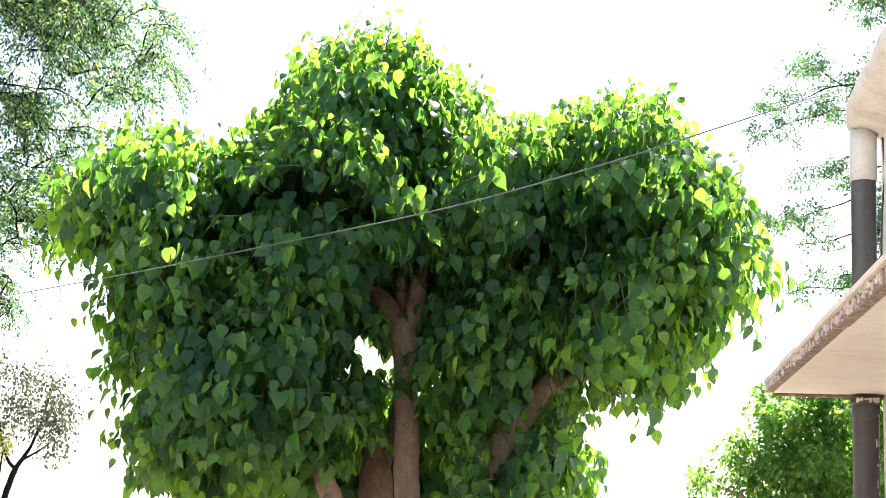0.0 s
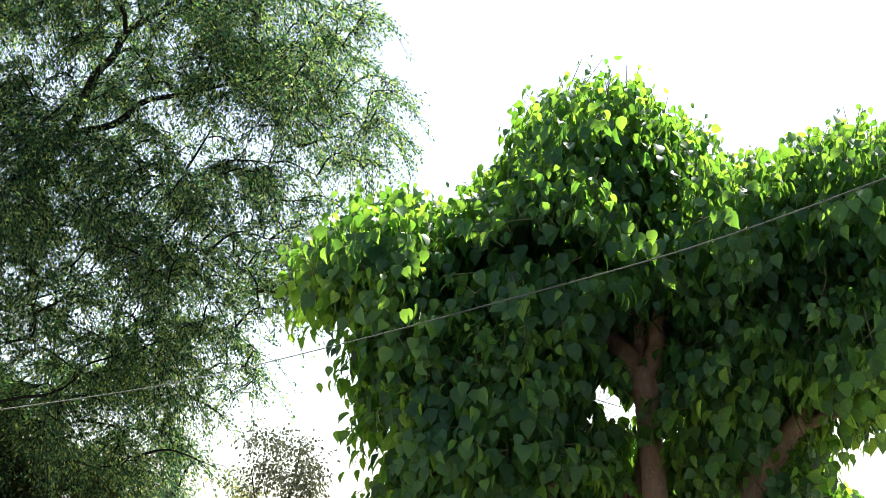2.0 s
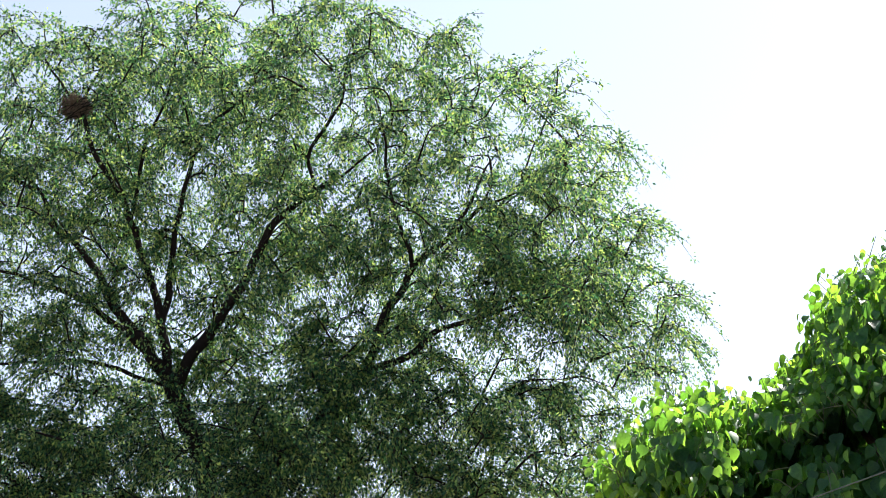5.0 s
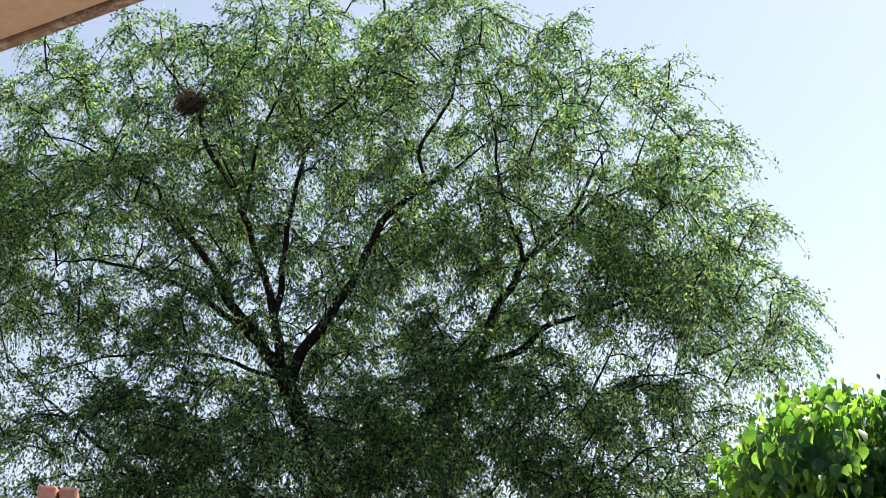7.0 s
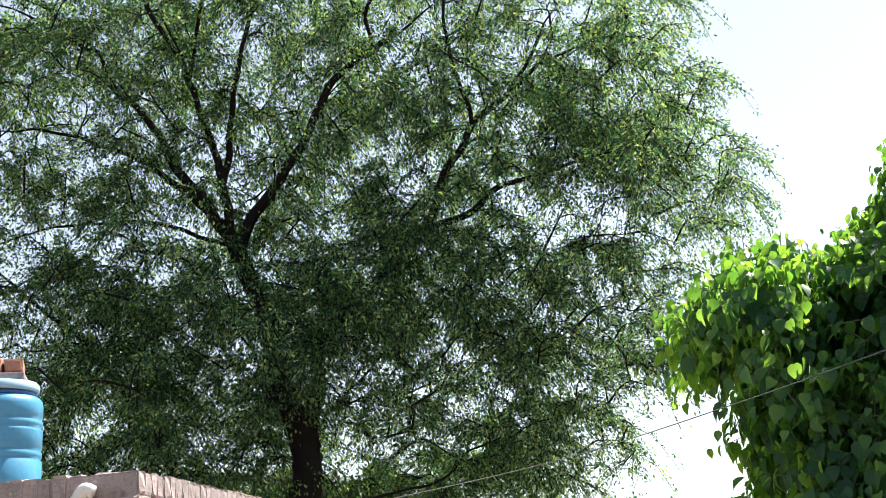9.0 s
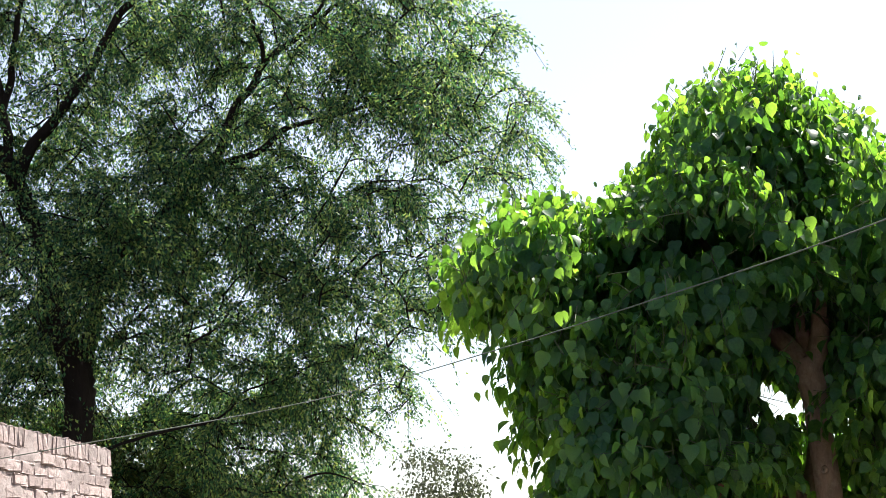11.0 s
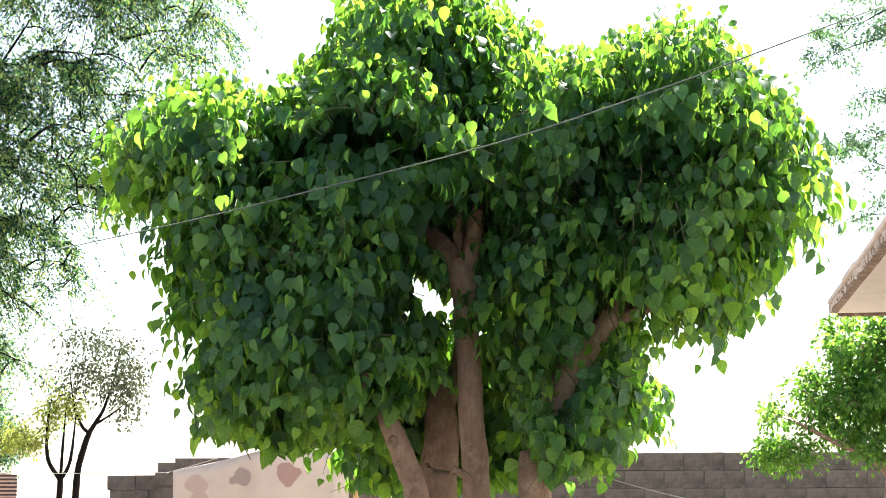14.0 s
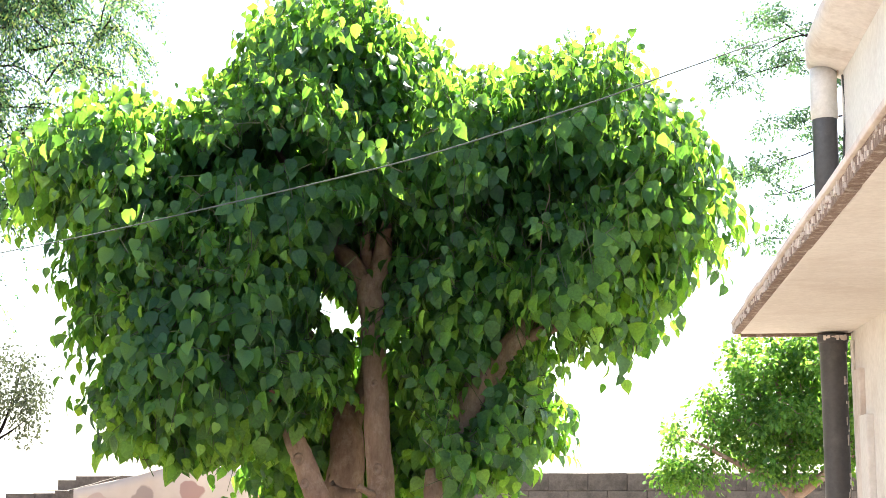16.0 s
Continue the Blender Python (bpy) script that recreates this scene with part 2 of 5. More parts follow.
def box(bm, x0, x1, y0, y1, z0, z1, m=None, bevel=0.0):
    made = bmesh.ops.create_cube(bm, size=1.0, matrix=Matrix.Translation(((x0 + x1) / 2, (y0 + y1) / 2, (z0 + z1) / 2))
                                 @ Matrix.Diagonal((x1 - x0, y1 - y0, z1 - z0, 1)))
    if bevel:
        edges = list({e for v in made["verts"] for e in v.link_edges})
        r = bmesh.ops.bevel(bm, geom=edges, offset=bevel, segments=2, affect="EDGES", profile=0.6)
        vs = list({v for f in r["faces"] for v in f.verts} | {v for v in made["verts"] if v.is_valid})
    else:
        vs = made["verts"]
    if m is not None:
        bmesh.ops.transform(bm, matrix=m, verts=vs)
    return bm


def smooth_line(points, steps=5):
    """A Catmull-Rom line through the points."""
    p = np.asarray(points, dtype=float)
    q = np.vstack([2 * p[0] - p[1], p, 2 * p[-1] - p[-2]])
    out = []
    for i in range(1, len(q) - 2):
        for s in range(steps):
            t = s / steps
            out.append(0.5 * (2 * q[i] + (q[i + 1] - q[i - 1]) * t + (2 * q[i - 1] - 5 * q[i] + 4 * q[i + 1] - q[i + 2]) * t * t
                              + (3 * q[i] - q[i - 1] - 3 * q[i + 1] + q[i + 2]) * t ** 3))
    out.append(p[-1])
    return np.array(out)


class Tubes:
    """Collects tubes along lines into one mesh."""

    def __init__(self):
        self.v, self.f, self.n = [], [], 0

    def add(self, line, radii, sides=8, rough=0.0, rng=None):
        line = np.asarray(line, dtype=float)
        radii = np.broadcast_to(np.asarray(radii, dtype=float), (len(line),))
        d = np.gradient(line, axis=0)
        d /= np.linalg.norm(d, axis=1)[:, None] + 1e-9
        ref = np.where(np.abs(d[:, 2:3]) > 0.9, np.array([[1.0, 0, 0]]), np.array([[0, 0, 1.0]]))
        ref = np.broadcast_to(ref[len(ref) // 2], d.shape)
        u = np.cross(d, ref)
        u /= np.linalg.norm(u, axis=1)[:, None] + 1e-9
        w = np.cross(d, u)
        a = np.linspace(0, 2 * np.pi, sides, endpoint=False)
        r = radii[:, None] * np.ones(sides)
        if rough and rng is not None:
            r = r * (1 + rough * rng.normal(size=r.shape))
        ring = line[:, None] + r[..., None] * (np.cos(a)[None, :, None] * u[:, None] + np.sin(a)[None, :, None] * w[:, None])
        k = len(line)
        i = np.arange(k - 1)[:, None] * sides + np.arange(sides)[None]
        j = np.arange(k - 1)[:, None] * sides + (np.arange(sides)[None] + 1) % sides
        f = np.stack([i, j, j + sides, i + sides], -1).reshape(-1, 4)
        self.v.append(ring.reshape(-1, 3))
        self.f.append(f + self.n)
        self.n += k * sides

    def link(self, name, material, parent=None, label=""):
        return link_mesh(name, np.vstack(self.v), np.vstack(self.f), material, parent, label)


def tube(name, points, radii, material, parent=None, label="", sides=10, steps=5, rough=0.0, seed=1, crook=0.0):
    line = smooth_line(points, steps) if len(points) > 2 else np.asarray(points, dtype=float)
    if crook:
        gone = np.concatenate([[0], np.cumsum(np.linalg.norm(np.diff(line, axis=0), axis=1))])
        sway = np.array([[noise.noise(Vector((g * f + 7.3 * seed, 11.0 * k, 2.0 * f))) / f for k in range(3)] for f in (1.3, 3.1) for g in gone]).reshape(2, -1, 3).sum(0)
        line = line + sway * crook * np.clip(gone / 0.4, 0, 1)[:, None]
    r = np.interp(np.linspace(0, 1, len(line)), np.linspace(0, 1, len(np.atleast_1d(radii))), np.atleast_1d(radii))
    if r[-1] > 0.004:                      # close a thick end with a shallow dome
        way = (line[-1] - line[-2]) / np.linalg.norm(line[-1] - line[-2])
        line = np.vstack([line, line[-1] + way * r[-1] * 0.12, line[-1] + way * r[-1] * 0.16])
        r = np.append(r, (r[-1] * 0.82, r[-1] * 0.03))
    t = Tubes()
    t.add(line, r, sides, rough, np.random.default_rng(seed))
    return t.link(name, material, parent, label)


def frames(down, facing):
    """Turns for leaves: y along the blade, z along its face."""
    y = down / (np.linalg.norm(down, axis=1)[:, None] + 1e-9)
    z = facing - (facing * y).sum(1)[:, None] * y
    z /= np.linalg.norm(z, axis=1)[:, None] + 1e-9
    return np.stack([np.cross(y, z), y, z], -1)


def scatter(verts, faces, turns, places, sizes):
    """Arrays of a small mesh repeated at the given turns, places and sizes."""
    v = np.einsum("nij,kj->nki", turns, verts) * sizes[:, None, None] + places[:, None]
    f = faces[None] + (np.arange(len(places)) * len(verts))[:, None, None]
    return v.reshape(-1, 3), f.reshape(-1, faces.shape[1])


def heart_leaf():
    """A heart-shaped blade with a drip tip, folded a little along its midrib; unit length, stalk at the origin."""
    rib = [(0.0, 0.03, 0.0), (0.0, 0.28, 0.03), (0.0, 0.55, 0.02), (0.0, 0.80, -0.05), (0.0, 1.0, -0.16)]
    edge = [(0.19, 0.02, 0.07), (0.365, 0.20, 0.13), (0.36, 0.44, 0.12), (0.22, 0.68, 0.05), (0.07, 0.86, -0.05)]
    v = rib + edge + [(-x, y, z) for x, y, z in edge]
    f = []
    for s in (5, 10):
        q = [(0, s, s + 1), (0, s + 1, 1), (1, s + 1, s + 2), (1, s + 2, 2), (2, s + 2, s + 3), (2, s + 3, 3), (3, s + 3, s + 4), (3, s + 4, 4)]
        f += q if s == 5 else [(a, c, b) for a, b, c in q]
    return np.array(v), np.array(f)


def oval_leaf():
    v = [(0, 0, 0), (0.27, 0.3, 0.05), (0.25, 0.65, 0.04), (0, 1, -0.06), (-0.25, 0.65, 0.04), (-0.27, 0.3, 0.05), (0, 0.5, 0)]
    return np.array(v, dtype=float), np.array([(0, 1, 6), (1, 2, 6), (2, 3, 6), (3, 4, 6), (4, 5, 6), (5, 0, 6)])


def pinna():
    v = [(0, 0, 0), (0.25, 0.45, 0.05), (0, 1, 0), (-0.25, 0.45, 0.05)]
    return np.array(v, dtype=float), np.array([(0, 1, 2), (0, 2, 3)])


def in_blobs(p, blobs):
    """The smallest ellipsoid radius at which each point lies (1 is the surface)."""
    b = np.asarray(blobs)
    return np.sqrt((((p[:, None] - b[None, :, :3]) / b[None, :, 3:6]) ** 2).sum(-1)).min(1)


def lump(p, size, seed=0.0):
    """Soft noise at each point, about -0.5 to 0.5, with lumps of the given size."""
    return np.array([noise.noise(Vector(q / size) + Vector((seed, 0.0, 0.0))) for q in p])


def on_blobs(rng, blobs, count, inner=0.72, outer=1.05):
    """Points in the outer shell of a union of ellipsoids, with the outward way at each."""
    b = np.asarray(blobs)
    area = (b[:, 3] * b[:, 4] * b[:, 5]) ** (2 / 3)
    k = rng.choice(len(b), size=count * 3, p=area / area.sum())
    d = rng.normal(size=(len(k), 3))
    d /= np.linalg.norm(d, axis=1)[:, None]
    r = inner + (outer - inner) * rng.random(len(k)) ** 0.6
    p = b[k, :3] + d * b[k, 3:6] * r[:, None]
    keep = in_blobs(p, blobs) > inner * 0.97
    out = (d / b[k, 3:6])
    out /= np.linalg.norm(out, axis=1)[:, None]
    return p[keep][:count], out[keep][:count]


# ---------------------------------------------------------------- ground
g = bmesh.new()
bmesh.ops.create_grid(g, x_segments=90, y_segments=90, size=1.0)
for v in g.verts:
    d = max(abs(v.co.x), abs(v.co.y))
    far = 3.0 + 900.0 * d ** 3.2 if d > 0 else 0
    v.co.x, v.co.y = v.co.x * far, v.co.y * far
    v.co.z = 0.05 * noise.noise(Vector((v.co.x * 0.4, v.co.y * 0.4, 3))) - 0.03
tagged(part("ground", g, SOIL, None, "", True), "bare dusty yard soil around the trees", "ground", kind="structure")

# ---------------------------------------------------------------- house beside the yard
HOUSE = Matrix.Translation((1.55, 8.26, -0.32)) @ Matrix.Rotation(radians(-6.6), 4, "Z") @ Matrix.Scale(1.2, 4)   # x into the house, -y back along its front


def house_part(name, build, material, parent, label="", smooth=False):
    bm = bmesh.new()
    build(bm)
    ob = part(name, bm, material, parent, label, smooth)
    return ob


def build_house():
    house = new("house")
    house.matrix_world = HOUSE
    tagged(house, "cream plastered single-storey house with projecting sunshade slab", "house")
    # front wall with a tall recessed opening, side wall and back
    for w in ((0.53, 0.76, -1.05, -0.02, -0.05, 3.42), (0.53, 0.76, -2.15, -1.05, 2.10, 3.42), (0.53, 0.76, -10.0, -2.15, -0.05, 3.42),
              (0.76, 6.0, -0.25, -0.02, -0.05, 3.42), (0.76, 6.0, -10.0, -9.77, -0.05, 3.42)):
        house_part("wall", lambda bm: box(bm, *w), CREAM, house)
    house_part("pilaster", lambda bm: box(bm, 0.50, 0.532, -0.55, -0.36, -0.05, 1.86, None, 0.006), CREAM, house)
    house_part("plaster_band", lambda bm: box(bm, 0.505, 0.533, -0.36, -0.19, 1.30, 2.06, None, 0.006), PARAPET_PAINT, house, "grey-beige plaster patch")
    house_part("door", lambda bm: box(bm, 0.68, 0.73, -2.12, -1.08, -0.03, 2.08, None, 0.004), CONCRETE, house, "plain brown door")
    # sunshade: slab with a rough brown-painted edge and a raised lip
    house_part("sunshade", lambda bm: box(bm, 0.045, 0.62, -9.0, -0.015, 2.240, 2.310, None, 0.008), CREAM, house, "cream underside of the sunshade slab")
    def lip(bm):
        rng = random.Random(5)
        y = 0.0
        while y > -9.0:
            ln = rng.uniform(0.5, 1.2)
            j, k = rng.uniform(-0.002, 0.002), rng.uniform(-0.003, 0.002)
            box(bm, 0.013 + j, 0.047, y - ln + 0.001, y, 2.240 + k, 2.279, None, 0.003)
            y -= ln
    house_part("edge_band", lip, BROWN_EDGE, house, "flaking brown-painted slab edge")
    def cap(bm):
        rng = random.Random(6)
        y = 0.0
        while y > -9.0:
            ln = rng.uniform(0.4, 1.0)
            box(bm, 0.003 + rng.uniform(-0.004, 0.003), 0.075, y - ln, y, 2.2795, 2.298 + rng.uniform(-0.004, 0.003), None, 0.005)
            y -= ln
    house_part("edge_cap", cap, PARAPET_PAINT, house, "pale worn top lip of the slab")
    def flakes(bm):
        rng = random.Random(8)
        for _ in range(300):
            y = -rng.random() ** 1.3 * 6.0
            w, z = rng.uniform(0.003, 0.022), rng.uniform(2.240, 2.268)
            box(bm, 0.0095, 0.015, y - w, y, z, min(z + rng.uniform(0.003, 0.022), 2.279))
    house_part("flaking_paint", flakes, PARAPET_PAINT, house, "pale chips and drips on the slab edge")["kind"] = "stuff"
    house_part("end_band", lambda bm: box(bm, 0.047, 0.62, -0.0155, 0.008, 2.226, 2.290, None, 0.004), BROWN_EDGE, house)
    # roof and its heavy rounded cornice
    house_part("roof", lambda bm: box(bm, 0.50, 6.0, -10.0, 0.0, 3.42, 3.56, None, 0.01), CONCRETE, house)
    def cornice(bm):
        rng = random.Random(9)
        prof = [(0.56, 3.40), (0.46, 3.43), (0.375, 3.455), (0.352, 3.48), (0.350, 3.525), (0.375, 3.56), (0.50, 3.575), (0.535, 3.61), (0.54, 3.95), (0.62, 3.95)]
        ys = [0.04 - i * 0.25 for i in range(42)]
        rows = []
        for i, y in enumerate(ys):
            s = 0.0 if i else 0.03
            rows.append([bm.verts.new((x + s + rng.uniform(-0.006, 0.006), y, z + rng.uniform(-0.006, 0.006))) for x, z in prof])
        for a, b in zip(rows, rows[1:]):
            for i in range(len(prof) - 1):
                bm.faces.new((a[i], b[i], b[i + 1], a[i + 1]))
        bm.faces.new(rows[0])
        bm.faces.new(rows[-1][::-1])
    house_part("cornice", cornice, PARAPET_PAINT, house, "stained pinkish plaster cornice", True)
    return house


house = build_house()


def build_drain():
    """The rainwater pipe at the house corner, in a black and a white length with sockets."""
    at = HOUSE @ Vector((0.446, -0.05, 0))
    drain = base("drainpipe", at, "black plastic rain pipe with white upper length at house corner", "pipe")
    def ring(prof):
        bm = bmesh.new()
        rows = []
        for r, z in prof:
            rows.append([bm.verts.new((r * math.cos(a * math.pi / 12), r * math.sin(a * math.pi / 12), z)) for a in range(24)])
        for a, b in zip(rows, rows[1:]):
            for i in range(24):
                bm.faces.new((a[i], a[(i + 1) % 24], b[(i + 1) % 24], b[i]))
        bm.faces.new(rows[0][::-1])
        bm.faces.new(rows[-1])
        return bm
    drain.scale = (1.2, 1.2, 1.2)
    part("lower_pipe", ring([(0.056, -0.02), (0.056, 1.2), (0.058, 2.15), (0.062, 2.155), (0.062, 2.232)]), BLACK_PIPE, drain, "", True)
    part("upper_pipe", ring([(0.056, 2.32), (0.056, 3.2), (0.0555, 3.205)]), BLACK_PIPE, drain, "", True)
    part("white_pipe", ring([(0.061, 3.206), (0.061, 3.30), (0.061, 3.36), (0.061, 3.44)]), WHITE_PIPE, drain, "off-white plastic pipe length", True)
    def smears(bm):
        rng = random.Random(14)
        for k in range(46):
            z, turn = rng.uniform(0.9, 2.18), rng.uniform(0.55, 1.15)
            h, w = rng.uniform(0.008, 0.05), rng.uniform(0.0015, 0.005)
            box(bm, -w, w, -0.0012, 0.0012, z, z + h, Matrix.Rotation(turn, 4, "Z") @ Matrix.Translation((0, -0.0575, 0)) @ Matrix.Rotation(rng.uniform(-0.25, 0.25) * h, 4, "Y"), 0.0008)
        for k in range(14):
            a = rng.uniform(-0.9, 0.9)
            box(bm, -0.006, 0.006, -0.0015, 0.0015, 2.198 + rng.uniform(0, 0.015), 2.216 + rng.uniform(0, 0.01), Matrix.Rotation(a, 4, "Z") @ Matrix.Translation((0, -0.0685, 0)), 0.001)
    bm = bmesh.new()
    smears(bm)
    part("mortar_smear", bm, PARAPET_PAINT, drain, "pale splashes of mortar")["kind"] = "stuff"
    part("collar", ring([(0.060, 2.19), (0.068, 2.195), (0.068, 2.222), (0.060, 2.226)]), BLACK_PIPE, drain, "black socket collar under the slab", True)
    return drain


build_drain()
c0 = HOUSE @ Vector((0.525, -0.10, 3.40))
c1 = HOUSE @ Vector((0.52, -0.085, 3.05))
c2 = HOUSE @ Vector((0.525, -0.10, 2.34))
tagged(tube("drop_cable", [c0, (c0 + c1) / 2 + Vector((0.012, -0.01, 0)), c1, (c1 + c2) / 2 + Vector((-0.01, 0, 0)), c2], [0.006], BLACK_CABLE, sides=6),
       "black cable hanging down beside the rain pipe", "cable")
d0, d1 = HOUSE @ Vector((0.522, -0.105, 2.20)), HOUSE @ Vector((0.522, -0.10, 0.0))
tagged(tube("wall_conduit", [d0, (d0 + d1) / 2 + Vector((0.01, 0, 0)), d1], [0.013], WHITE_PIPE, sides=8), "thin pale conduit running down beside the black pipe", "pipe")

# ---------------------------------------------------------------- porch slab over the camera's side of the yard
def build_porch():
    porch = new("porch")
    porch.matrix_world = Matrix.Translation((-1.75, 1.83, 0.1)) @ Matrix.Rotation(radians(-6), 4, "Z")
    tagged(porch, "tan plastered porch roof slab behind the viewpoint", "porch")
    house_part("slab", lambda bm: box(bm, -4.5, 1.2, -5.2, -0.012, 2.90, 3.02, None, 0.008), CONCRETE, porch)
    house_part("slab_edge", lambda bm: box(bm, -4.5, 1.2, -0.012, 0.012, 2.893, 3.04, None, 0.006), BROWN_EDGE, porch, "thin dark slab edge")
    house_part("wall", lambda bm: box(bm, -4.5, 1.2, -5.4, -5.2, -0.05, 3.02), CREAM, porch)
    for x in (-4.3, 1.0):
        house_part("post", lambda bm: box(bm, x - 0.12, x + 0.12, -3.4, -3.15, -0.05, 2.90, None, 0.01), CREAM, porch)


build_porch()

# ---------------------------------------------------------------- boundary walls

def block_course(parent, at, count, length, height, depth, seed):
    """A course of rough blocks along x with open joints, each an object on a shared mesh."""
    rng = random.Random(seed)
    shapes = []
    for k in range(4):
        bm = bmesh.new()
        box(bm, 0.0015, length - 0.0015, -depth / 2, depth / 2, 0.0015, height - 0.0015, None, 0.005)
        for v in bm.verts:
            v.co += Vector((rng.uniform(-1, 1), rng.uniform(-1, 1), rng.uniform(-1, 1))) * 0.005
        me = bpy.data.meshes.new("block")
        bm.to_mesh(me)
        bm.free()
        me.materials.append(GREY_BLOCK)
        shapes.append(me)
    for i in range(count):
        ob = new("block", rng.choice(shapes))
        ob.parent = parent
        ob.matrix_local = Matrix.Translation(Vector(at) + Vector((i * length, rng.uniform(-0.01, 0.01), 0))) @ Matrix.Rotation(rng.uniform(-0.008, 0.008), 4, "Y")


def block_wall(name, at, turn, length, top, label, courses=4, bl=0.42, bh=0.2, seed=1):
    wall = new(name)
    wall.matrix_world = Matrix.Translation(at) @ Matrix.Rotation(radians(turn), 4, "Z")
    tagged(wall, label, "wall", kind="structure")
    low = top - courses * bh
    part("core", box(bmesh.new(), 0.02, length - 0.02, -0.075, 0.075, -0.1, top - 0.04), GREY_BLOCK, wall, "mortar core")
    part("footing", box(bmesh.new(), 0.0, length, -0.10, 0.10, -0.1, low), GREY_BLOCK, wall)
    for c in range(courses):
        off = bl / 2 if c % 2 else 0.0
        block_course(wall, (off, 0, low + c * bh), int((length - off) / bl), bl, bh, 0.20, seed + c)
    return wall


block_wall("wall_back", (-1.9, 20.0, 0), -3.0, 11.0, 1.66, "weathered dark brownish concrete block boundary wall", 4, 0.50, 0.22, seed=20)
block_wall("wall_left", (-3.64, 14.62, 0), 6.0, 2.2, 1.62, "short grey block wall behind the drying cloth", 4, 0.37, 0.13, seed=30)
block_wall("wall_low", (-4.12, 14.70, 0), 6.0, 0.52, 1.46, "lower step of the grey block wall", 3, 0.26, 0.14, seed=40)

# clay pot on the wall
def lathe(prof, seg=20):
    bm = bmesh.new()
    rows = [[bm.verts.new((r * math.cos(2 * math.pi * a / seg), r * math.sin(2 * math.pi * a / seg), z)) for a in range(seg)] for r, z in prof]
    for a, b in zip(rows, rows[1:]):
        for i in range(seg):
            bm.faces.new((a[i], a[(i + 1) % seg], b[(i + 1) % seg], b[i]))
    bm.faces.new(rows[0][::-1])
    bm.faces.new(rows[-1])
    return bm


pot = part("clay_pot", lathe([(0.055, 0), (0.07, 0.03), (0.085, 0.085), (0.095, 0.088), (0.095, 0.115), (0.08, 0.115), (0.075, 0.05), (0.01, 0.045)]), CLAY, None, "", True)
pot.location = (-2.45, 14.75, 1.615)
pot.scale = (1.35, 1.35, 1.6)
tagged(pot, "small red clay pot on top of block wall", "pot")


def hung_cloth(name, top, drop, material, label, folds, seed):
    """A cloth that hangs from a line through the top points."""
    line = smooth_line(top, 14)
    rng = np.random.default_rng(seed)
    ph = rng.random(6) * 6
    rows = []
    for k in range(16):
        s = k / 15
        p = line.copy()
        u = np.linspace(0, 1, len(line))
        p[:, 2] -= s * drop * (1 + 0.03 * np.sin(7 * u + ph[0]))
        p[:, 1] += 0.045 * s ** 0.7 * (np.sin(folds * u * 6.3 + ph[1]) + 0.5 * np.sin(folds * 2.3 * u * 6.3 + ph[2] + s)) - 0.02
        rows.append(p)
    v = np.vstack(rows)
    m = len(line)
    i = (np.arange(15)[:, None] * m + np.arange(m - 1)[None]).ravel()
    ob = link_mesh(name, v, np.stack([i, i + 1, i + m + 1, i + m], -1), material)
    md = ob.modifiers.new("thick", "SOLIDIFY")
    md.thickness = 0.004
    return tagged(ob, label, "cloth")


hung_cloth("bedsheet", [(-3.40, 14.30, 1.50), (-2.90, 14.38, 1.61), (-2.51, 14.44, 1.70), (-2.03, 14.50, 1.685), (-1.78, 14.55, 1.66)], 1.35, PRINTED, "beige bedsheet with leaf print drying on a rope", 3.0, 3)
hung_cloth("orange_cloth", [(-1.80, 14.75, 1.48), (-1.70, 14.76, 1.47), (-1.60, 14.77, 1.475)], 0.9, CLOTH_ORANGE, "orange-tan cloth hanging behind the fig tree", 1.0, 4)
hung_cloth("striped_cloth", [(-5.35, 14.05, 1.50), (-5.1, 14.1, 1.495), (-4.83, 14.16, 1.485)], 0.8, STRIPED, "dark brown striped cloth on a clothesline", 2.0, 5)
tagged(tube("clothesline", [(-9.0, 13.1, 1.62), (-5.1, 14.12, 1.495), (-3.62, 14.42, 1.487), (-3.40, 14.34, 1.505), (-2.51, 14.46, 1.705), (-1.60, 14.78, 1.48), (-0.72, 11.0, 1.9)], [0.0035], ROPE, sides=6),
       "pale rope stretched as a clothesline", "rope")

# ---------------------------------------------------------------- shed with parapet and water drum
SHED = Matrix.Translation((-4.62, 6.33, 0.018)) @ Matrix.Rotation(radians(10.3), 4, "Z")    # y along its right side, -x along its front


def rough_brick(material, rng, size, wear=0.008):
    bm = bmesh.new()
    box(bm, 0.004, size[0] - 0.004, 0.0, size[1], 0.004, size[2] - 0.004, None, 0.007)
    for v in bm.verts:
        v.co += Vector((rng.uniform(-1, 1), rng.uniform(-1, 1), rng.uniform(-1, 1))) * wear
    me = bpy.data.meshes.new("brick")
    bm.to_mesh(me)
    bm.free()
    me.materials.append(material)
    return me


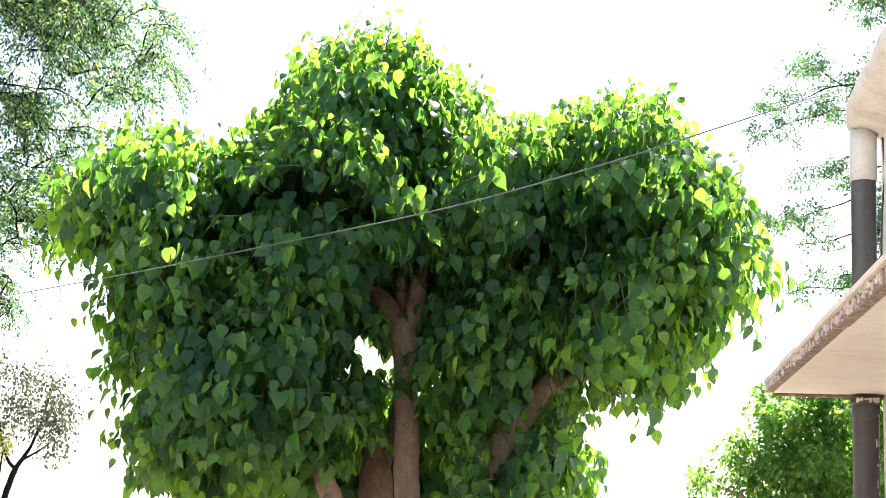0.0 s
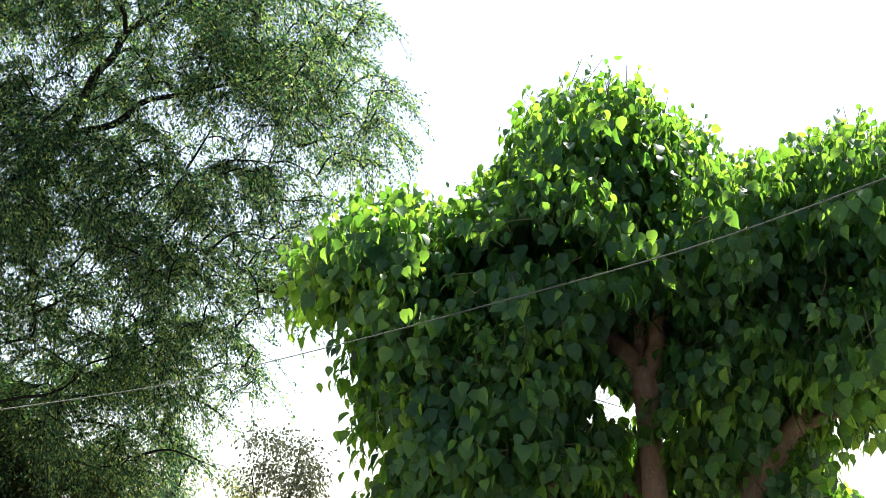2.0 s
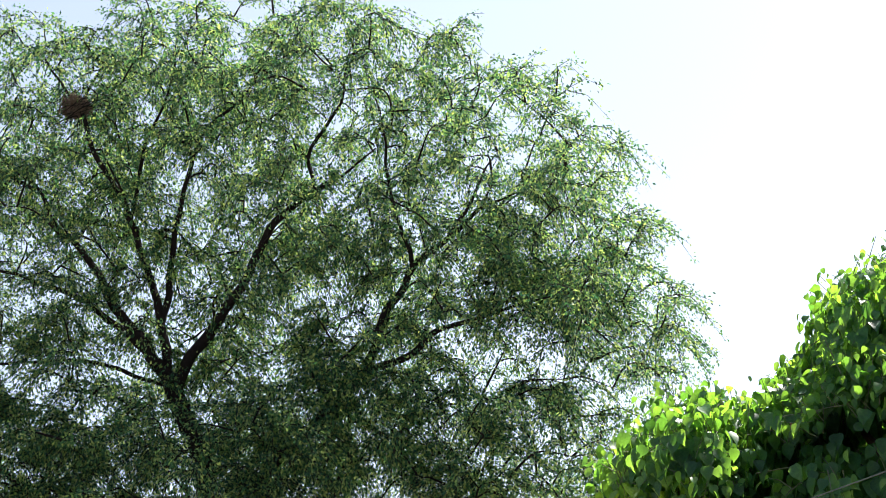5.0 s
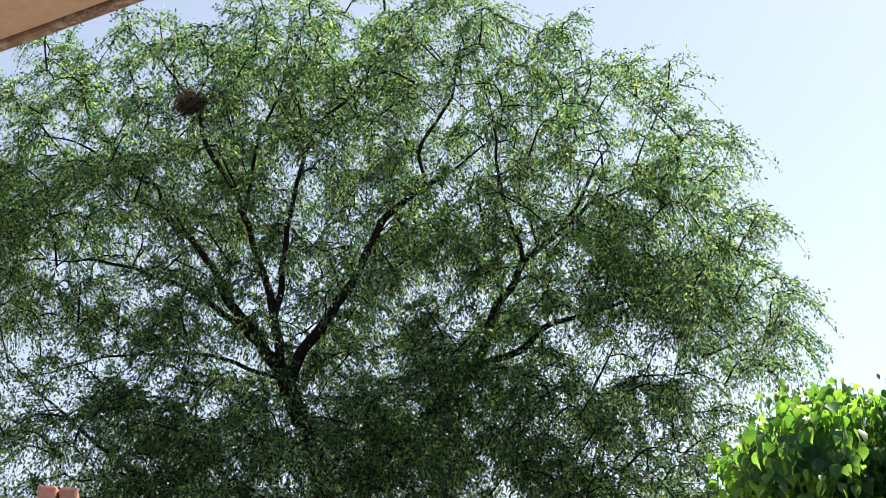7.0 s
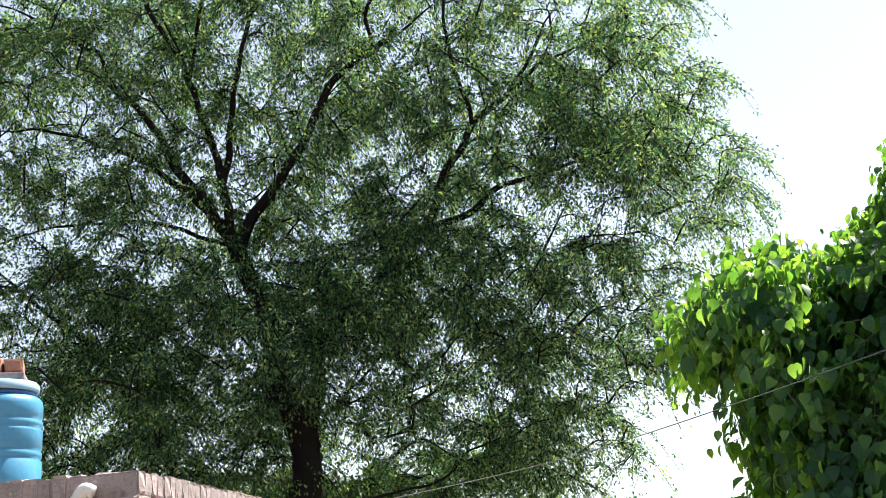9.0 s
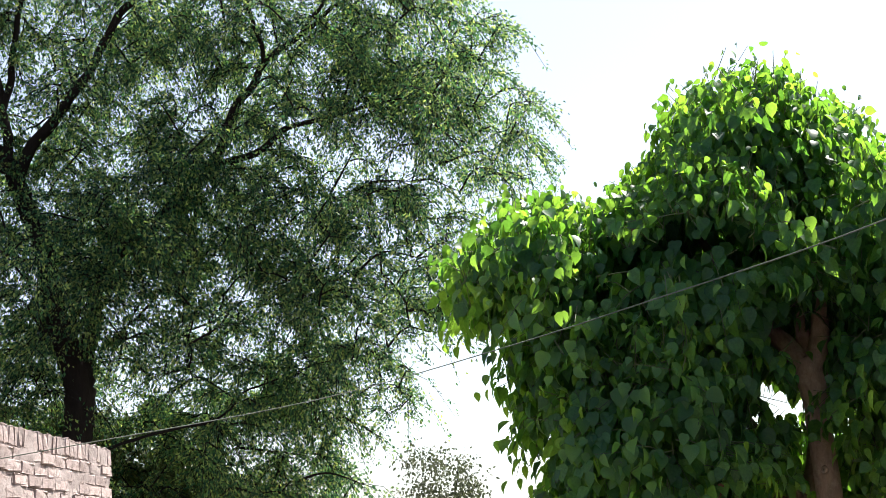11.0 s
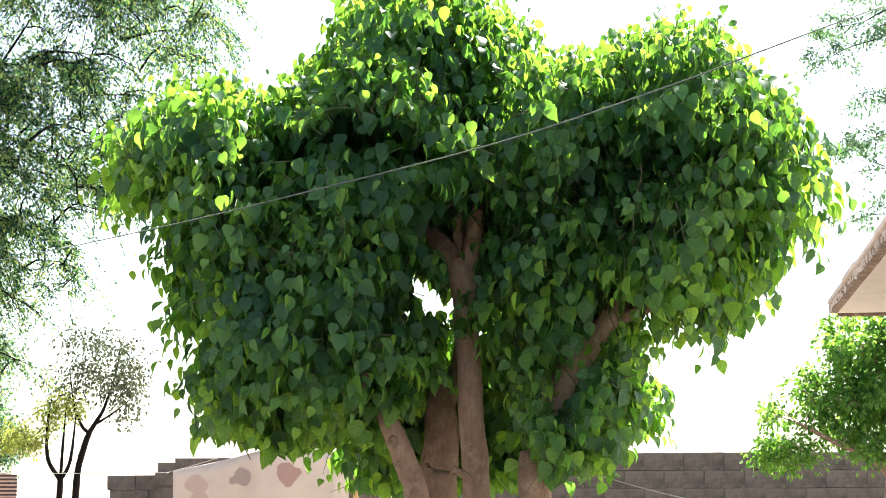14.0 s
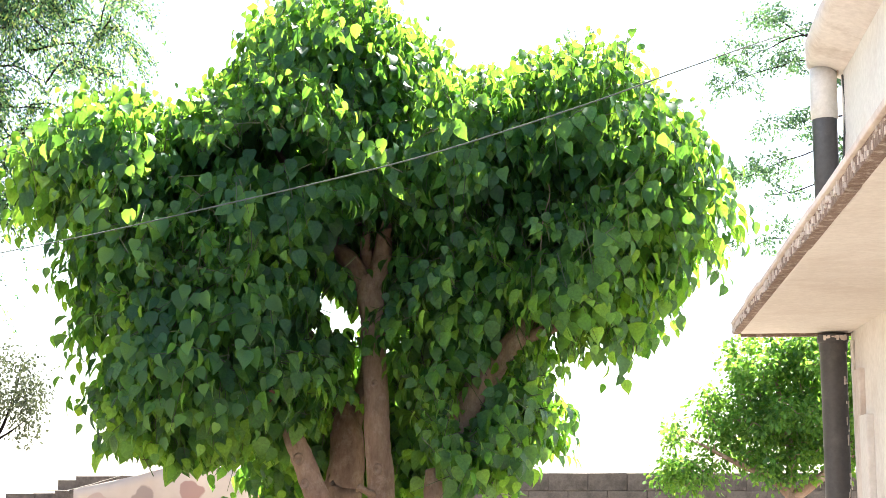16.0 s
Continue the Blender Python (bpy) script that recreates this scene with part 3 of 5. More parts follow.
def build_shed():
    shed = new("brick_shed")
    shed.matrix_world = SHED
    tagged(shed, "low weathered brick shed with brick-on-edge parapet", "shed")
    part("core", box(bmesh.new(), -3.4, -0.02, 0.02, 3.48, -0.05, 2.45), MORTAR, shed, "mortar-covered core and flat roof")
    bm = bmesh.new()
    box(bm, -3.4, -0.02, 0.02, 0.20, 2.45, 2.478)
    box(bm, -0.20, -0.02, 0.20, 3.28, 2.45, 2.478)
    box(bm, -3.4, -0.02, 3.28, 3.48, 2.45, 2.478)
    box(bm, -3.4, -0.212, 0.003, 0.20, 2.478, 2.588)
    box(bm, -0.20, -0.002, 0.03, 3.28, 2.478, 2.588)
    part("parapet_bed", bm, MORTAR, shed)
    rng = random.Random(11)
    courses = [rough_brick(WALL_BRICK, rng, (0.23, 0.11, 0.075)) for _ in range(5)]
    edging = [rough_brick(WALL_BRICK, rng, (0.082, 0.225, 0.118), 0.008) for _ in range(6)]
    def lay(shapes, m):
        b = new("brick", rng.choice(shapes))
        b.parent = shed
        b.matrix_local = m
    for c in range(8):
        z = 2.478 - 0.075 * (c + 1)
        off = 0.115 if c % 2 else 0.0
        for i in range(9):
            lay(courses, Matrix.Translation((-0.23 * (i + 1) - off + 0.02, rng.uniform(-0.014, 0.002), z + rng.uniform(-0.002, 0.002))) @ Matrix.Rotation(rng.uniform(-0.012, 0.012), 4, "Y"))
        for i in range(15):
            y = 0.23 * i + off
            if y < 3.3:
                lay(courses, Matrix.Translation((rng.uniform(0.0, 0.016), y, z + rng.uniform(-0.002, 0.002))) @ Matrix.Rotation(radians(90), 4, "Z"))
    for i in range(30):
        lay(edging, Matrix.Translation((-0.08 * (i + 1) - 0.21, rng.uniform(-0.006, 0.002), 2.479 + rng.uniform(-0.006, 0.004))) @ Matrix.Rotation(rng.uniform(-0.03, 0.03), 4, "Y"))
    for i in range(43):
        lay(edging, Matrix.Translation((rng.uniform(0.0, 0.008), 0.08 * i + 0.01, 2.479 + rng.uniform(-0.007, 0.004))) @ Matrix.Rotation(radians(90), 4, "Z") @ Matrix.Rotation(rng.uniform(-0.03, 0.03), 4, "Y"))
    # thin old plaster, worn through to the bricks in patches
    def skim(count, length, place):
        bm = bmesh.new()
        rows = []
        for i in range(count + 1):
            y = length * i / count
            row_verts = []
            for k in range(29):
                z = 1.88 + 0.708 * k / 28
                n = noise.noise(Vector((y * 5, z * 8, 1))) + 0.6 * noise.noise(Vector((y * 14, z * 17, 4))) + 0.35 * noise.noise(Vector((y * 34, z * 30, 7)))
                row_verts.append(bm.verts.new(place(y, (0.003 if z < 2.47 else 0.002) + 0.011 * n, z - (0.012 if k == 28 else 0.0) * (0.5 + n))))
            rows.append(row_verts)
        for p, q in zip(rows, rows[1:]):
            for k in range(28):
                bm.faces.new((p[k], q[k], q[k + 1], p[k + 1]))
        return bm
    part("plaster_skim", skim(190, 3.42, lambda y, d, z: (d, y, z)), MORTAR, shed, "patchy pale plaster worn off the bricks", True)
    part("plaster_skim", skim(120, 2.3, lambda y, d, z: (-y, -d, z)), MORTAR, shed, "patchy pale plaster worn off the bricks", True)
    return shed


build_shed()


def build_drum():
    at = Vector((-5.955, 6.92, 2.496))
    drum = base("water_drum", at, "blue plastic water drum on the shed roof", "water tank")
    body = [(0.215, 0.0), (0.228, 0.015), (0.234, 0.08), (0.236, 0.20), (0.238, 0.325), (0.228, 0.336), (0.238, 0.348), (0.239, 0.372), (0.229, 0.384), (0.239, 0.396),
            (0.242, 0.49), (0.242, 0.500), (0.231, 0.512), (0.242, 0.525), (0.243, 0.548), (0.233, 0.560), (0.244, 0.573), (0.245, 0.64), (0.241, 0.662), (0.226, 0.682), (0.212, 0.690), (0.19, 0.692)]
    part("body", lathe(body, 64), BLUE_PLASTIC, drum, "", True)
    part("rim", lathe([(0.19, 0.690), (0.214, 0.6925), (0.214, 0.712), (0.19, 0.715)], 64), DEEP_BLUE, drum, "dark blue neck ring", True)
    part("lid", lathe([(0.19, 0.716), (0.222, 0.718), (0.226, 0.732), (0.223, 0.757), (0.210, 0.772), (0.18, 0.777), (0.02, 0.787)], 64), PALE_LID, drum, "pale blue-grey screw lid", True)
    bm = bmesh.new()
    bmesh.ops.create_cone(bm, cap_ends=True, segments=16, radius1=0.028, radius2=0.026, depth=0.03,
                          matrix=Matrix.Rotation(radians(9), 4, "Z") @ Matrix.Translation((0.0, -0.243, 0.63)) @ Matrix.Rotation(radians(90), 4, "X"))
    part("outlet_socket", bm, BLACK_PIPE, drum, "dark rubber socket")
    for k, (x, y, tn) in enumerate(((-0.108, -0.07, 3), (0.006, -0.066, 9))):
        bm = bmesh.new()
        box(bm, 0, 0.107, -0.08, 0.13, 0.0, 0.088 - 0.006 * k, None, 0.016)
        for v in bm.verts:
            v.co += Vector((0.008 * noise.noise(v.co * 40 + Vector((k * 9, 0, 0))), 0.006 * noise.noise(v.co * 33 + Vector((0, k * 5, 0))), 0.009 * noise.noise(v.co * 30 + Vector((k * 3, 0, 0)))))
        b = part("brick", bm, RED_BRICK, None, "", False)
        b.matrix_world = Matrix.Translation(at + Vector((0.03, 0, 0.824))) @ Matrix.Rotation(radians(33), 4, "Z") @ Matrix.Translation((x, y + 0.07, 0)) @ Matrix.Rotation(radians(tn - 6), 4, "Z")
        tagged(b, "red clay brick weighing down the drum lid", "brick", "bricks on the drum")
    bm = box(bmesh.new(), -0.122, 0.122, -0.10, 0.12, 0.0, 0.034, None, 0.007)
    b = part("stone_slab", bm, MORTAR, None)
    b.matrix_world = Matrix.Translation(at + Vector((0.03, 0.0, 0.788))) @ Matrix.Rotation(radians(33), 4, "Z")
    tagged(b, "flat grey slab under the bricks on the lid", "slab")
    return at


DRUM = build_drum()
p0 = DRUM + Vector((0.04, -0.262, 0.63))
tagged(tube("outlet_pipe", [p0 + Vector((0.0, 0.03, 0)), p0, p0 + Vector((-0.13, -0.08, 0.004)), p0 + Vector((-0.5, -0.30, 0.012)), p0 + Vector((-1.1, -0.6, 0.02))], [0.011], WHITE_PIPE, sides=10),
       "thin white plastic pipe from drum side", "pipe")
h0 = Vector((-5.975, 6.53, 3.188))
tagged(tube("hose", [h0 + Vector((-0.20, -0.05, 0.22)), h0 + Vector((-0.03, -0.01, 0.05)), h0 + Vector((0.03, 0.0, -0.12)), h0 + Vector((0.06, 0.02, -0.27)), h0 + Vector((0.07, 0.02, -0.45)), h0 + Vector((0.07, 0.03, -0.56)), h0 + Vector((0.10, 0.06, -0.69))],
            [0.012], HOSE, sides=8), "old tan hose hanging over the drum", "hose")
bent = [SHED @ Vector(q) for q in ((-0.31, -0.055, 0.0), (-0.31, -0.055, 1.8), (-0.305, -0.055, 2.38), (-0.285, -0.05, 2.47), (-0.25, -0.045, 2.515), (-0.21, -0.04, 2.50))]
tagged(tube("vent_pipe", bent, [0.034], WHITE_PIPE, sides=14), "white plastic pipe rising against the shed wall", "pipe")

# ---------------------------------------------------------------- overhead cable
tagged(tube("overhead_cable", [(-5.2, 5.0, 1.95), (-3.83, 6.31, 2.29), (-2.87, 7.43, 2.57), (-2.01, 8.09, 2.86), (-1.27, 8.38, 3.09), (-0.17, 8.52, 3.39), (0.79, 8.48, 3.69), (1.32, 8.41, 3.87), (1.98, 8.40, 4.10), (3.0, 8.6, 4.45)],
            [0.0024, 0.0028, 0.0046, 0.0046, 0.0026], CABLE, sides=6, steps=6), "grey-green overhead cable running past the fig tree to the roof", "cable")

tagged(tube("tether_rope", [(-0.02, 9.95, 1.62), (0.42, 9.69, 1.49), (0.75, 9.2, 1.40), (1.02, 8.74, 1.35), (1.60, 8.0, 1.30)], [0.0042], ROPE, sides=6),
       "pale rope tied from the fig stem towards the house", "rope")

# ---------------------------------------------------------------- fig tree
# ellipsoids of the clipped crown: middle and radii
FIG_CROWN = [
    (-0.76, 9.95, 4.22, 0.58, 1.00, 0.50), (-1.40, 9.78, 3.94, 0.21, 0.48, 0.16), (-0.29, 10.03, 4.12, 0.30, 0.86, 0.39), (-2.00, 9.62, 3.57, 0.50, 0.86, 0.34),
    (-2.46, 9.40, 3.48, 0.20, 0.42, 0.12), (-1.88, 9.61, 3.08, 0.41, 1.00, 0.53), (-1.72, 9.65, 2.42, 0.47, 0.92, 0.60), (-1.34, 9.75, 2.52, 0.66, 1.20, 0.82),
    (-0.95, 9.89, 3.44, 0.84, 1.38, 0.70), (0.14, 9.94, 3.66, 0.60, 1.12, 0.48), (0.86, 9.90, 3.80, 0.55, 1.20, 0.52), (1.31, 9.85, 3.36, 0.45, 1.10, 0.58),
    (0.86, 9.78, 2.98, 0.50, 1.00, 0.34), (1.06, 9.78, 2.58, 0.14, 0.30, 0.17), (0.16, 10.13, 2.76, 0.52, 1.06, 0.72), (0.48, 10.75, 2.04, 0.27, 0.48, 0.40),
    (-1.20, 9.95, 1.98, 0.64, 0.82, 0.32), (-0.52, 10.45, 3.16, 0.48, 0.66, 0.30), (0.05, 9.50, 1.72, 0.22, 0.26, 0.34), (-0.70, 11.0, 2.29, 0.25, 0.30, 0.28), (-0.22, 10.85, 1.95, 0.34, 0.34, 0.55), (-0.95, 10.95, 1.75, 0.42, 0.34, 0.42), (-0.55, 11.1, 1.7, 0.35, 0.3, 0.4),
    (0.38, 9.70, 2.02, 0.18, 0.36, 0.34), (-1.78, 9.60, 1.94, 0.31, 0.55, 0.24)]
# stems and limbs: name, label, line, radii
FIG_WOOD = [
    ("trunk", "pinkish-grey bark with pruning scars",
     [(-0.37, 9.97, -0.12), (-0.385, 9.96, 0.8), (-0.399, 9.95, 1.55), (-0.422, 9.95, 1.84), (-0.431, 9.95, 2.13), (-0.448, 9.95, 2.35), (-0.453, 9.95, 2.61), (-0.469, 9.95, 2.79), (-0.487, 9.95, 2.90)],
     [0.10, 0.092, 0.086, 0.084, 0.080, 0.076, 0.086, 0.100, 0.085]),
    ("limb", "", [(-0.485, 9.95, 2.80), (-0.589, 9.95, 3.00), (-0.705, 10.0, 3.14), (-0.847, 10.1, 3.38), (-1.011, 10.2, 3.63), (-1.214, 10.25, 3.95), (-1.495, 10.3, 4.12)], [0.075, 0.066, 0.056, 0.045, 0.034, 0.022, 0.010]),
    ("limb", "", [(-0.489, 10.02, 2.80), (-0.506, 10.03, 3.02), (-0.539, 10.06, 3.21), (-0.702, 10.17, 3.55), (-0.753, 10.27, 4.08), (-0.718, 10.27, 4.50)], [0.060, 0.048, 0.042, 0.036, 0.022, 0.010]),
    ("limb", "", [(-0.457, 9.93, 2.78), (-0.399, 9.93, 3.01), (-0.386, 9.93, 3.20), (-0.354, 10.03, 3.52), (-0.092, 10.13, 3.85), (0.292, 10.18, 4.10), (0.752, 10.13, 4.24)], [0.070, 0.062, 0.054, 0.042, 0.032, 0.022, 0.010]),
    ("stem", "pale stem with round pruning scars",
     [(-0.62, 9.60, -0.12), (-0.70, 9.56, 0.9), (-0.760, 9.55, 1.40), (-0.821, 9.55, 1.55), (-0.896, 9.55, 1.72), (-0.950, 9.55, 1.83), (-1.041, 9.65, 2.04), (-1.237, 9.75, 2.33), (-1.583, 9.85, 2.63), (-1.9, 9.8, 3.1)],
     [0.09, 0.082, 0.076, 0.074, 0.070, 0.064, 0.054, 0.042, 0.028, 0.010]),
    ("stem", "", [(-0.70, 10.45, -0.12), (-0.702, 10.5, 1.38), (-0.685, 10.5, 1.55), (-0.668, 10.5, 1.78), (-0.680, 10.5, 1.97), (-0.796, 10.6, 2.32), (-0.965, 10.7, 2.60), (-1.22, 10.8, 2.98), (-1.4, 10.7, 3.5)],
     [0.16, 0.14, 0.13, 0.12, 0.105, 0.080, 0.062, 0.042, 0.012]),
    ("limb", "", [(-0.66, 10.5, 1.80), (-0.58, 10.55, 2.10), (-0.50, 10.65, 2.5), (-0.3, 10.7, 3.2)], [0.075, 0.060, 0.045, 0.014]),
    ("stem", "", [(-0.10, 9.95, -0.12), (-0.03, 9.88, 1.0), (-0.014, 9.85, 1.39), (0.039, 9.85, 1.55), (0.076, 9.85, 1.80), (0.130, 9.85, 1.96), (0.195, 9.85, 2.09), (0.305, 9.85, 2.27), (0.440, 9.85, 2.46), (0.65, 9.95, 2.76), (0.96, 10.05, 3.14), (1.191, 10.05, 3.53)],
     [0.12, 0.105, 0.098, 0.092, 0.090, 0.094, 0.098, 0.086, 0.070, 0.050, 0.034, 0.012]),
    ("stub", "torn reddish pruned stub", [(-0.03, 9.82, 1.25), (-0.045, 9.76, 1.42), (-0.057, 9.75, 1.55), (-0.078, 9.74, 1.655)], [0.085, 0.078, 0.066, 0.034]),
    ("limb", "", [(0.076, 9.9, 1.75), (0.2, 10.3, 2.2), (0.35, 10.6, 2.8), (0.5, 10.4, 3.6)], [0.07, 0.058, 0.042, 0.014]),
    ("limb", "", [(-1.041, 9.65, 2.04), (-1.5, 9.6, 2.2), (-1.95, 9.6, 2.5)], [0.040, 0.028, 0.010]),
    ("limb", "", [(0.440, 9.85, 2.46), (0.85, 9.8, 2.62), (1.3, 9.8, 2.95)], [0.045, 0.032, 0.010])]
# leafless corridors along the camera's lines of sight: front point, back point, radius
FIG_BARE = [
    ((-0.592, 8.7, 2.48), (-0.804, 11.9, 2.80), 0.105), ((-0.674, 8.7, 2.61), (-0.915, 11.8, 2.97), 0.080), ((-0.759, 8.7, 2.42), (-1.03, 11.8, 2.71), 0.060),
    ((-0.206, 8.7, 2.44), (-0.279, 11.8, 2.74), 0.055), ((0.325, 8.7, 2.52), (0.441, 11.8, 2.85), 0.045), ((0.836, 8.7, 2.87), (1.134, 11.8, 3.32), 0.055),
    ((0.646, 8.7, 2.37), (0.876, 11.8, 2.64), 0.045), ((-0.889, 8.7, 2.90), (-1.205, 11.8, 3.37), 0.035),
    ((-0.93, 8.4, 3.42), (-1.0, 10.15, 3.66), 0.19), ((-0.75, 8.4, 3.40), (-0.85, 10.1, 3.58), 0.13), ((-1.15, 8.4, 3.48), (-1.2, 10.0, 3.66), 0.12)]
# corridors from the wood towards the camera keep these stems in view
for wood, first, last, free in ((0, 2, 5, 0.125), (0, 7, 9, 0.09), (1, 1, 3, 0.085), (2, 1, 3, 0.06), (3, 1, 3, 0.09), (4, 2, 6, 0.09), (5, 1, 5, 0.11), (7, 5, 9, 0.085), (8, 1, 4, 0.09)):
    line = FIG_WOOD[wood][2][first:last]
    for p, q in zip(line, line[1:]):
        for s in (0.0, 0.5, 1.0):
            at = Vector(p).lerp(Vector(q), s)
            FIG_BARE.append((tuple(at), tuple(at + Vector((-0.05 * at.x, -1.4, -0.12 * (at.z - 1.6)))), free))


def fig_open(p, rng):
    """Which leaf places stay empty: corridors cut along the camera's view, to bare stems or open sky gaps, and the
    space below the clipped skirt.
    """
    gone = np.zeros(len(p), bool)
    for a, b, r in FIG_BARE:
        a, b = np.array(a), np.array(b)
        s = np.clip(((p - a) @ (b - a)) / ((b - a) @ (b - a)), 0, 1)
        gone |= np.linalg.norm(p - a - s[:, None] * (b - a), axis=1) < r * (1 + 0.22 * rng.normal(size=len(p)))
    x, z = p[:, 0], p[:, 2]
    inside = p[:, 1] > 10.35                # deep at the back the leaves hang lower
    skirt = np.where(x < -1.0, 1.67, np.where(x < -0.15, 1.92, 1.42)) + 0.07 * np.sin(x * 9.0)
    return (gone & (rng.random(len(p)) < 0.84)) | (z < np.where(inside, 1.35, skirt))


def small_heart():
    """The same blade with fewer faces, for leaves deep in the crown."""
    v = [(0, 0.03, 0), (0.38, 0.26, 0.11), (0.24, 0.68, 0.04), (0, 1, -0.14), (-0.24, 0.68, 0.04), (-0.38, 0.26, 0.11), (0, 0.5, 0.02)]
    return np.array(v, dtype=float), np.array([(0, 1, 6), (1, 2, 6), (2, 3, 6), (3, 4, 6), (4, 5, 6), (5, 0, 6)])


def fig_leaves(rng, p, out, per, size, upright):
    """Leaves along drooping shoots that start at p: places, ways down, facings, sizes, and the shoots' lines."""
    n = len(p)
    flat = out * np.array([1.0, 1.0, 0.0])
    flat /= np.linalg.norm(flat, axis=1)[:, None] + 1e-6
    up = np.clip((out[:, 2] - 0.2) / 0.4, 0, 1)[:, None] if upright else np.zeros((n, 1))
    way = out * 0.6 + rng.normal(size=(n, 3)) * 0.5
    way[:, 2] += up[:, 0] * 0.9 - 0.1
    way /= np.linalg.norm(way, axis=1)[:, None]
    length = rng.uniform(0.20, 0.46, n) * (1 - 0.35 * up[:, 0])
    side = np.cross(way, np.array([0.0, 0.0, 1.0]))
    side /= np.linalg.norm(side, axis=1)[:, None] + 1e-6
    places, downs, faces, sizes = [], [], [], []
    for k in range(per):
        s = (k + 0.5) / per - 0.3
        q = p + way * (length * s)[:, None]
        q[:, 2] -= 0.55 * length * np.clip(s, 0, 1) ** 2 * (1 - up[:, 0])
        q = q + side * ((-1) ** k * rng.uniform(0.02, 0.07, n))[:, None] + rng.normal(size=(n, 3)) * 0.018
        hang = rng.normal(size=(n, 3)) * 0.26 + flat * 0.22 + side * ((-1) ** k * 0.22)
        hang[:, 2] -= 1.0
        open_way = rng.normal(size=(n, 3)) * 0.42 - SUN_FLAT * 0.35 + side * ((-1) ** k * 0.35)
        open_way[:, 2] -= 0.75
        downs.append(hang * (1 - up) + open_way * up)
        face = flat * 0.9 + rng.normal(size=(n, 3)) * 0.48
        face[:, 2] += 0.25
        sunny = rng.normal(size=(n, 3)) * 0.48 + np.array(SUN_DIR)     # blades on top turn to the sun
        faces.append(face * (1 - up) + sunny * up)
        places.append(q)
        sizes.append(rng.uniform(*size, n) * (1 - 0.2 * up[:, 0]) * (0.7 if k == per - 1 else 1.0))
    ends = np.stack([p - way * (length * 0.4)[:, None], p, p + way * (length * 0.6)[:, None] - np.array([0, 0, 1.0]) * (0.2 * length * (1 - up[:, 0]))[:, None]], 1)
    return np.vstack(places), np.vstack(downs), np.vstack(faces), np.concatenate(sizes), ends


def build_fig():
    rng = np.random.default_rng(7)
    tree = base("fig_tree", (-0.38, 9.97, 0), "multi-stemmed sacred fig with clipped dense crown of heart-shaped leaves", "tree")
    o = np.array(tree.location)
    for i, (name, label, line, radii) in enumerate(FIG_WOOD):
        tube(name, [np.array(q) - o for q in line], radii, FIG_BARK, tree, label, 16, 6, 0.022, 5 + i, 0.0 if name in ("trunk", "stub") else 0.05)
    for x, y, z, s in ((-0.415, 9.865, 1.655, 1.0), (-0.885, 9.478, 1.715, 1.0), (-0.845, 9.474, 1.565, 0.85), (-0.44, 9.872, 2.20, 0.7)):
        bm = bmesh.new()
        rows = []
        for r, h in ((0.034, -0.006), (0.031, 0.010), (0.024, 0.017), (0.014, 0.010), (0.006, 0.002)):
            rows.append([bm.verts.new((r * math.cos(a * math.pi / 7), -h, 1.2 * r * math.sin(a * math.pi / 7))) for a in range(14)])
        for a, b in zip(rows, rows[1:]):
            for i in range(14):
                bm.faces.new((a[i], a[(i + 1) % 14], b[(i + 1) % 14], b[i]))
        bm.faces.new(rows[-1])
        k = part("knot", bm, FIG_BARK, tree, "round pruning scar", True)
        k.matrix_local = Matrix.Translation(Vector((x, y, z)) - tree.location) @ Matrix.Scale(s, 4)
    tube("stub", [np.array(q) - o for q in ((-0.43, 9.90, 1.49), (-0.49, 9.84, 1.52), (-0.535, 9.82, 1.55))], [0.028, 0.022, 0.02], FIG_BARK, tree, "", 10, 6, 0.03, 3)
    # outer shoots with uneven lumps: bunches stand out, hollows between them lead into the dark inside
    p, out = on_blobs(rng, FIG_CROWN, 5200, 0.68, 0.95)
    w = lump(p, 0.36, 4.0) + 0.6 * lump(p, 0.17, 9.0)
    p = p + out * np.clip(w * np.where(w < 0, 1.0, 0.30), -0.34, 0.07)[:, None]
    outer = fig_leaves(rng, p, out, 7, (0.082, 0.138), True)
    p, out = on_blobs(rng, FIG_CROWN, 4200, 0.74, 0.98)
    top = out[:, 2] > 0.35                  # young shoots crowd the tops
    crest = fig_leaves(rng, p[top], out[top], 7, (0.070, 0.118), True)
    p, out = on_blobs(rng, FIG_CROWN, 1500, 0.90, 0.98)
    pick = np.flatnonzero(out[:, 2] > 0.55)[:90]      # a few long shoots stand up out of the clipped top
    spikes = fig_leaves(rng, p[pick] + np.array([0, 0, 0.10]), out[pick] * 0.25 + np.array([0, 0, 1.0]), 6, (0.06, 0.105), True)
    p, out = on_blobs(rng, FIG_CROWN, 3400, 0.15, 0.70)
    inner = fig_leaves(rng, p, out, 6, (0.12, 0.17), False)
    shoots = Tubes()
    for group in (outer, crest, spikes):
        lines = group[4]
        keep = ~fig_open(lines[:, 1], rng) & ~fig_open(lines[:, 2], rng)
        for line in lines[keep]:
            shoots.add(line - o, [0.004, 0.003, 0.0015], 4)
    shoots.link("shoot_mass", TWIG, tree, "thin green shoots")["kind"] = "stuff"
    places, downs, faces_to, sizes = (np.concatenate([outer[k], crest[k], spikes[k]]) for k in range(4))
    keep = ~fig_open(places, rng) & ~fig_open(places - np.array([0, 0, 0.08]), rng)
    places, turns, sizes = places[keep], frames(downs[keep], faces_to[keep]), sizes[keep]
    order = np.argsort(places[:, 1])
    near, rest = order[:300], order[300:]
    v0, f0 = heart_leaf()
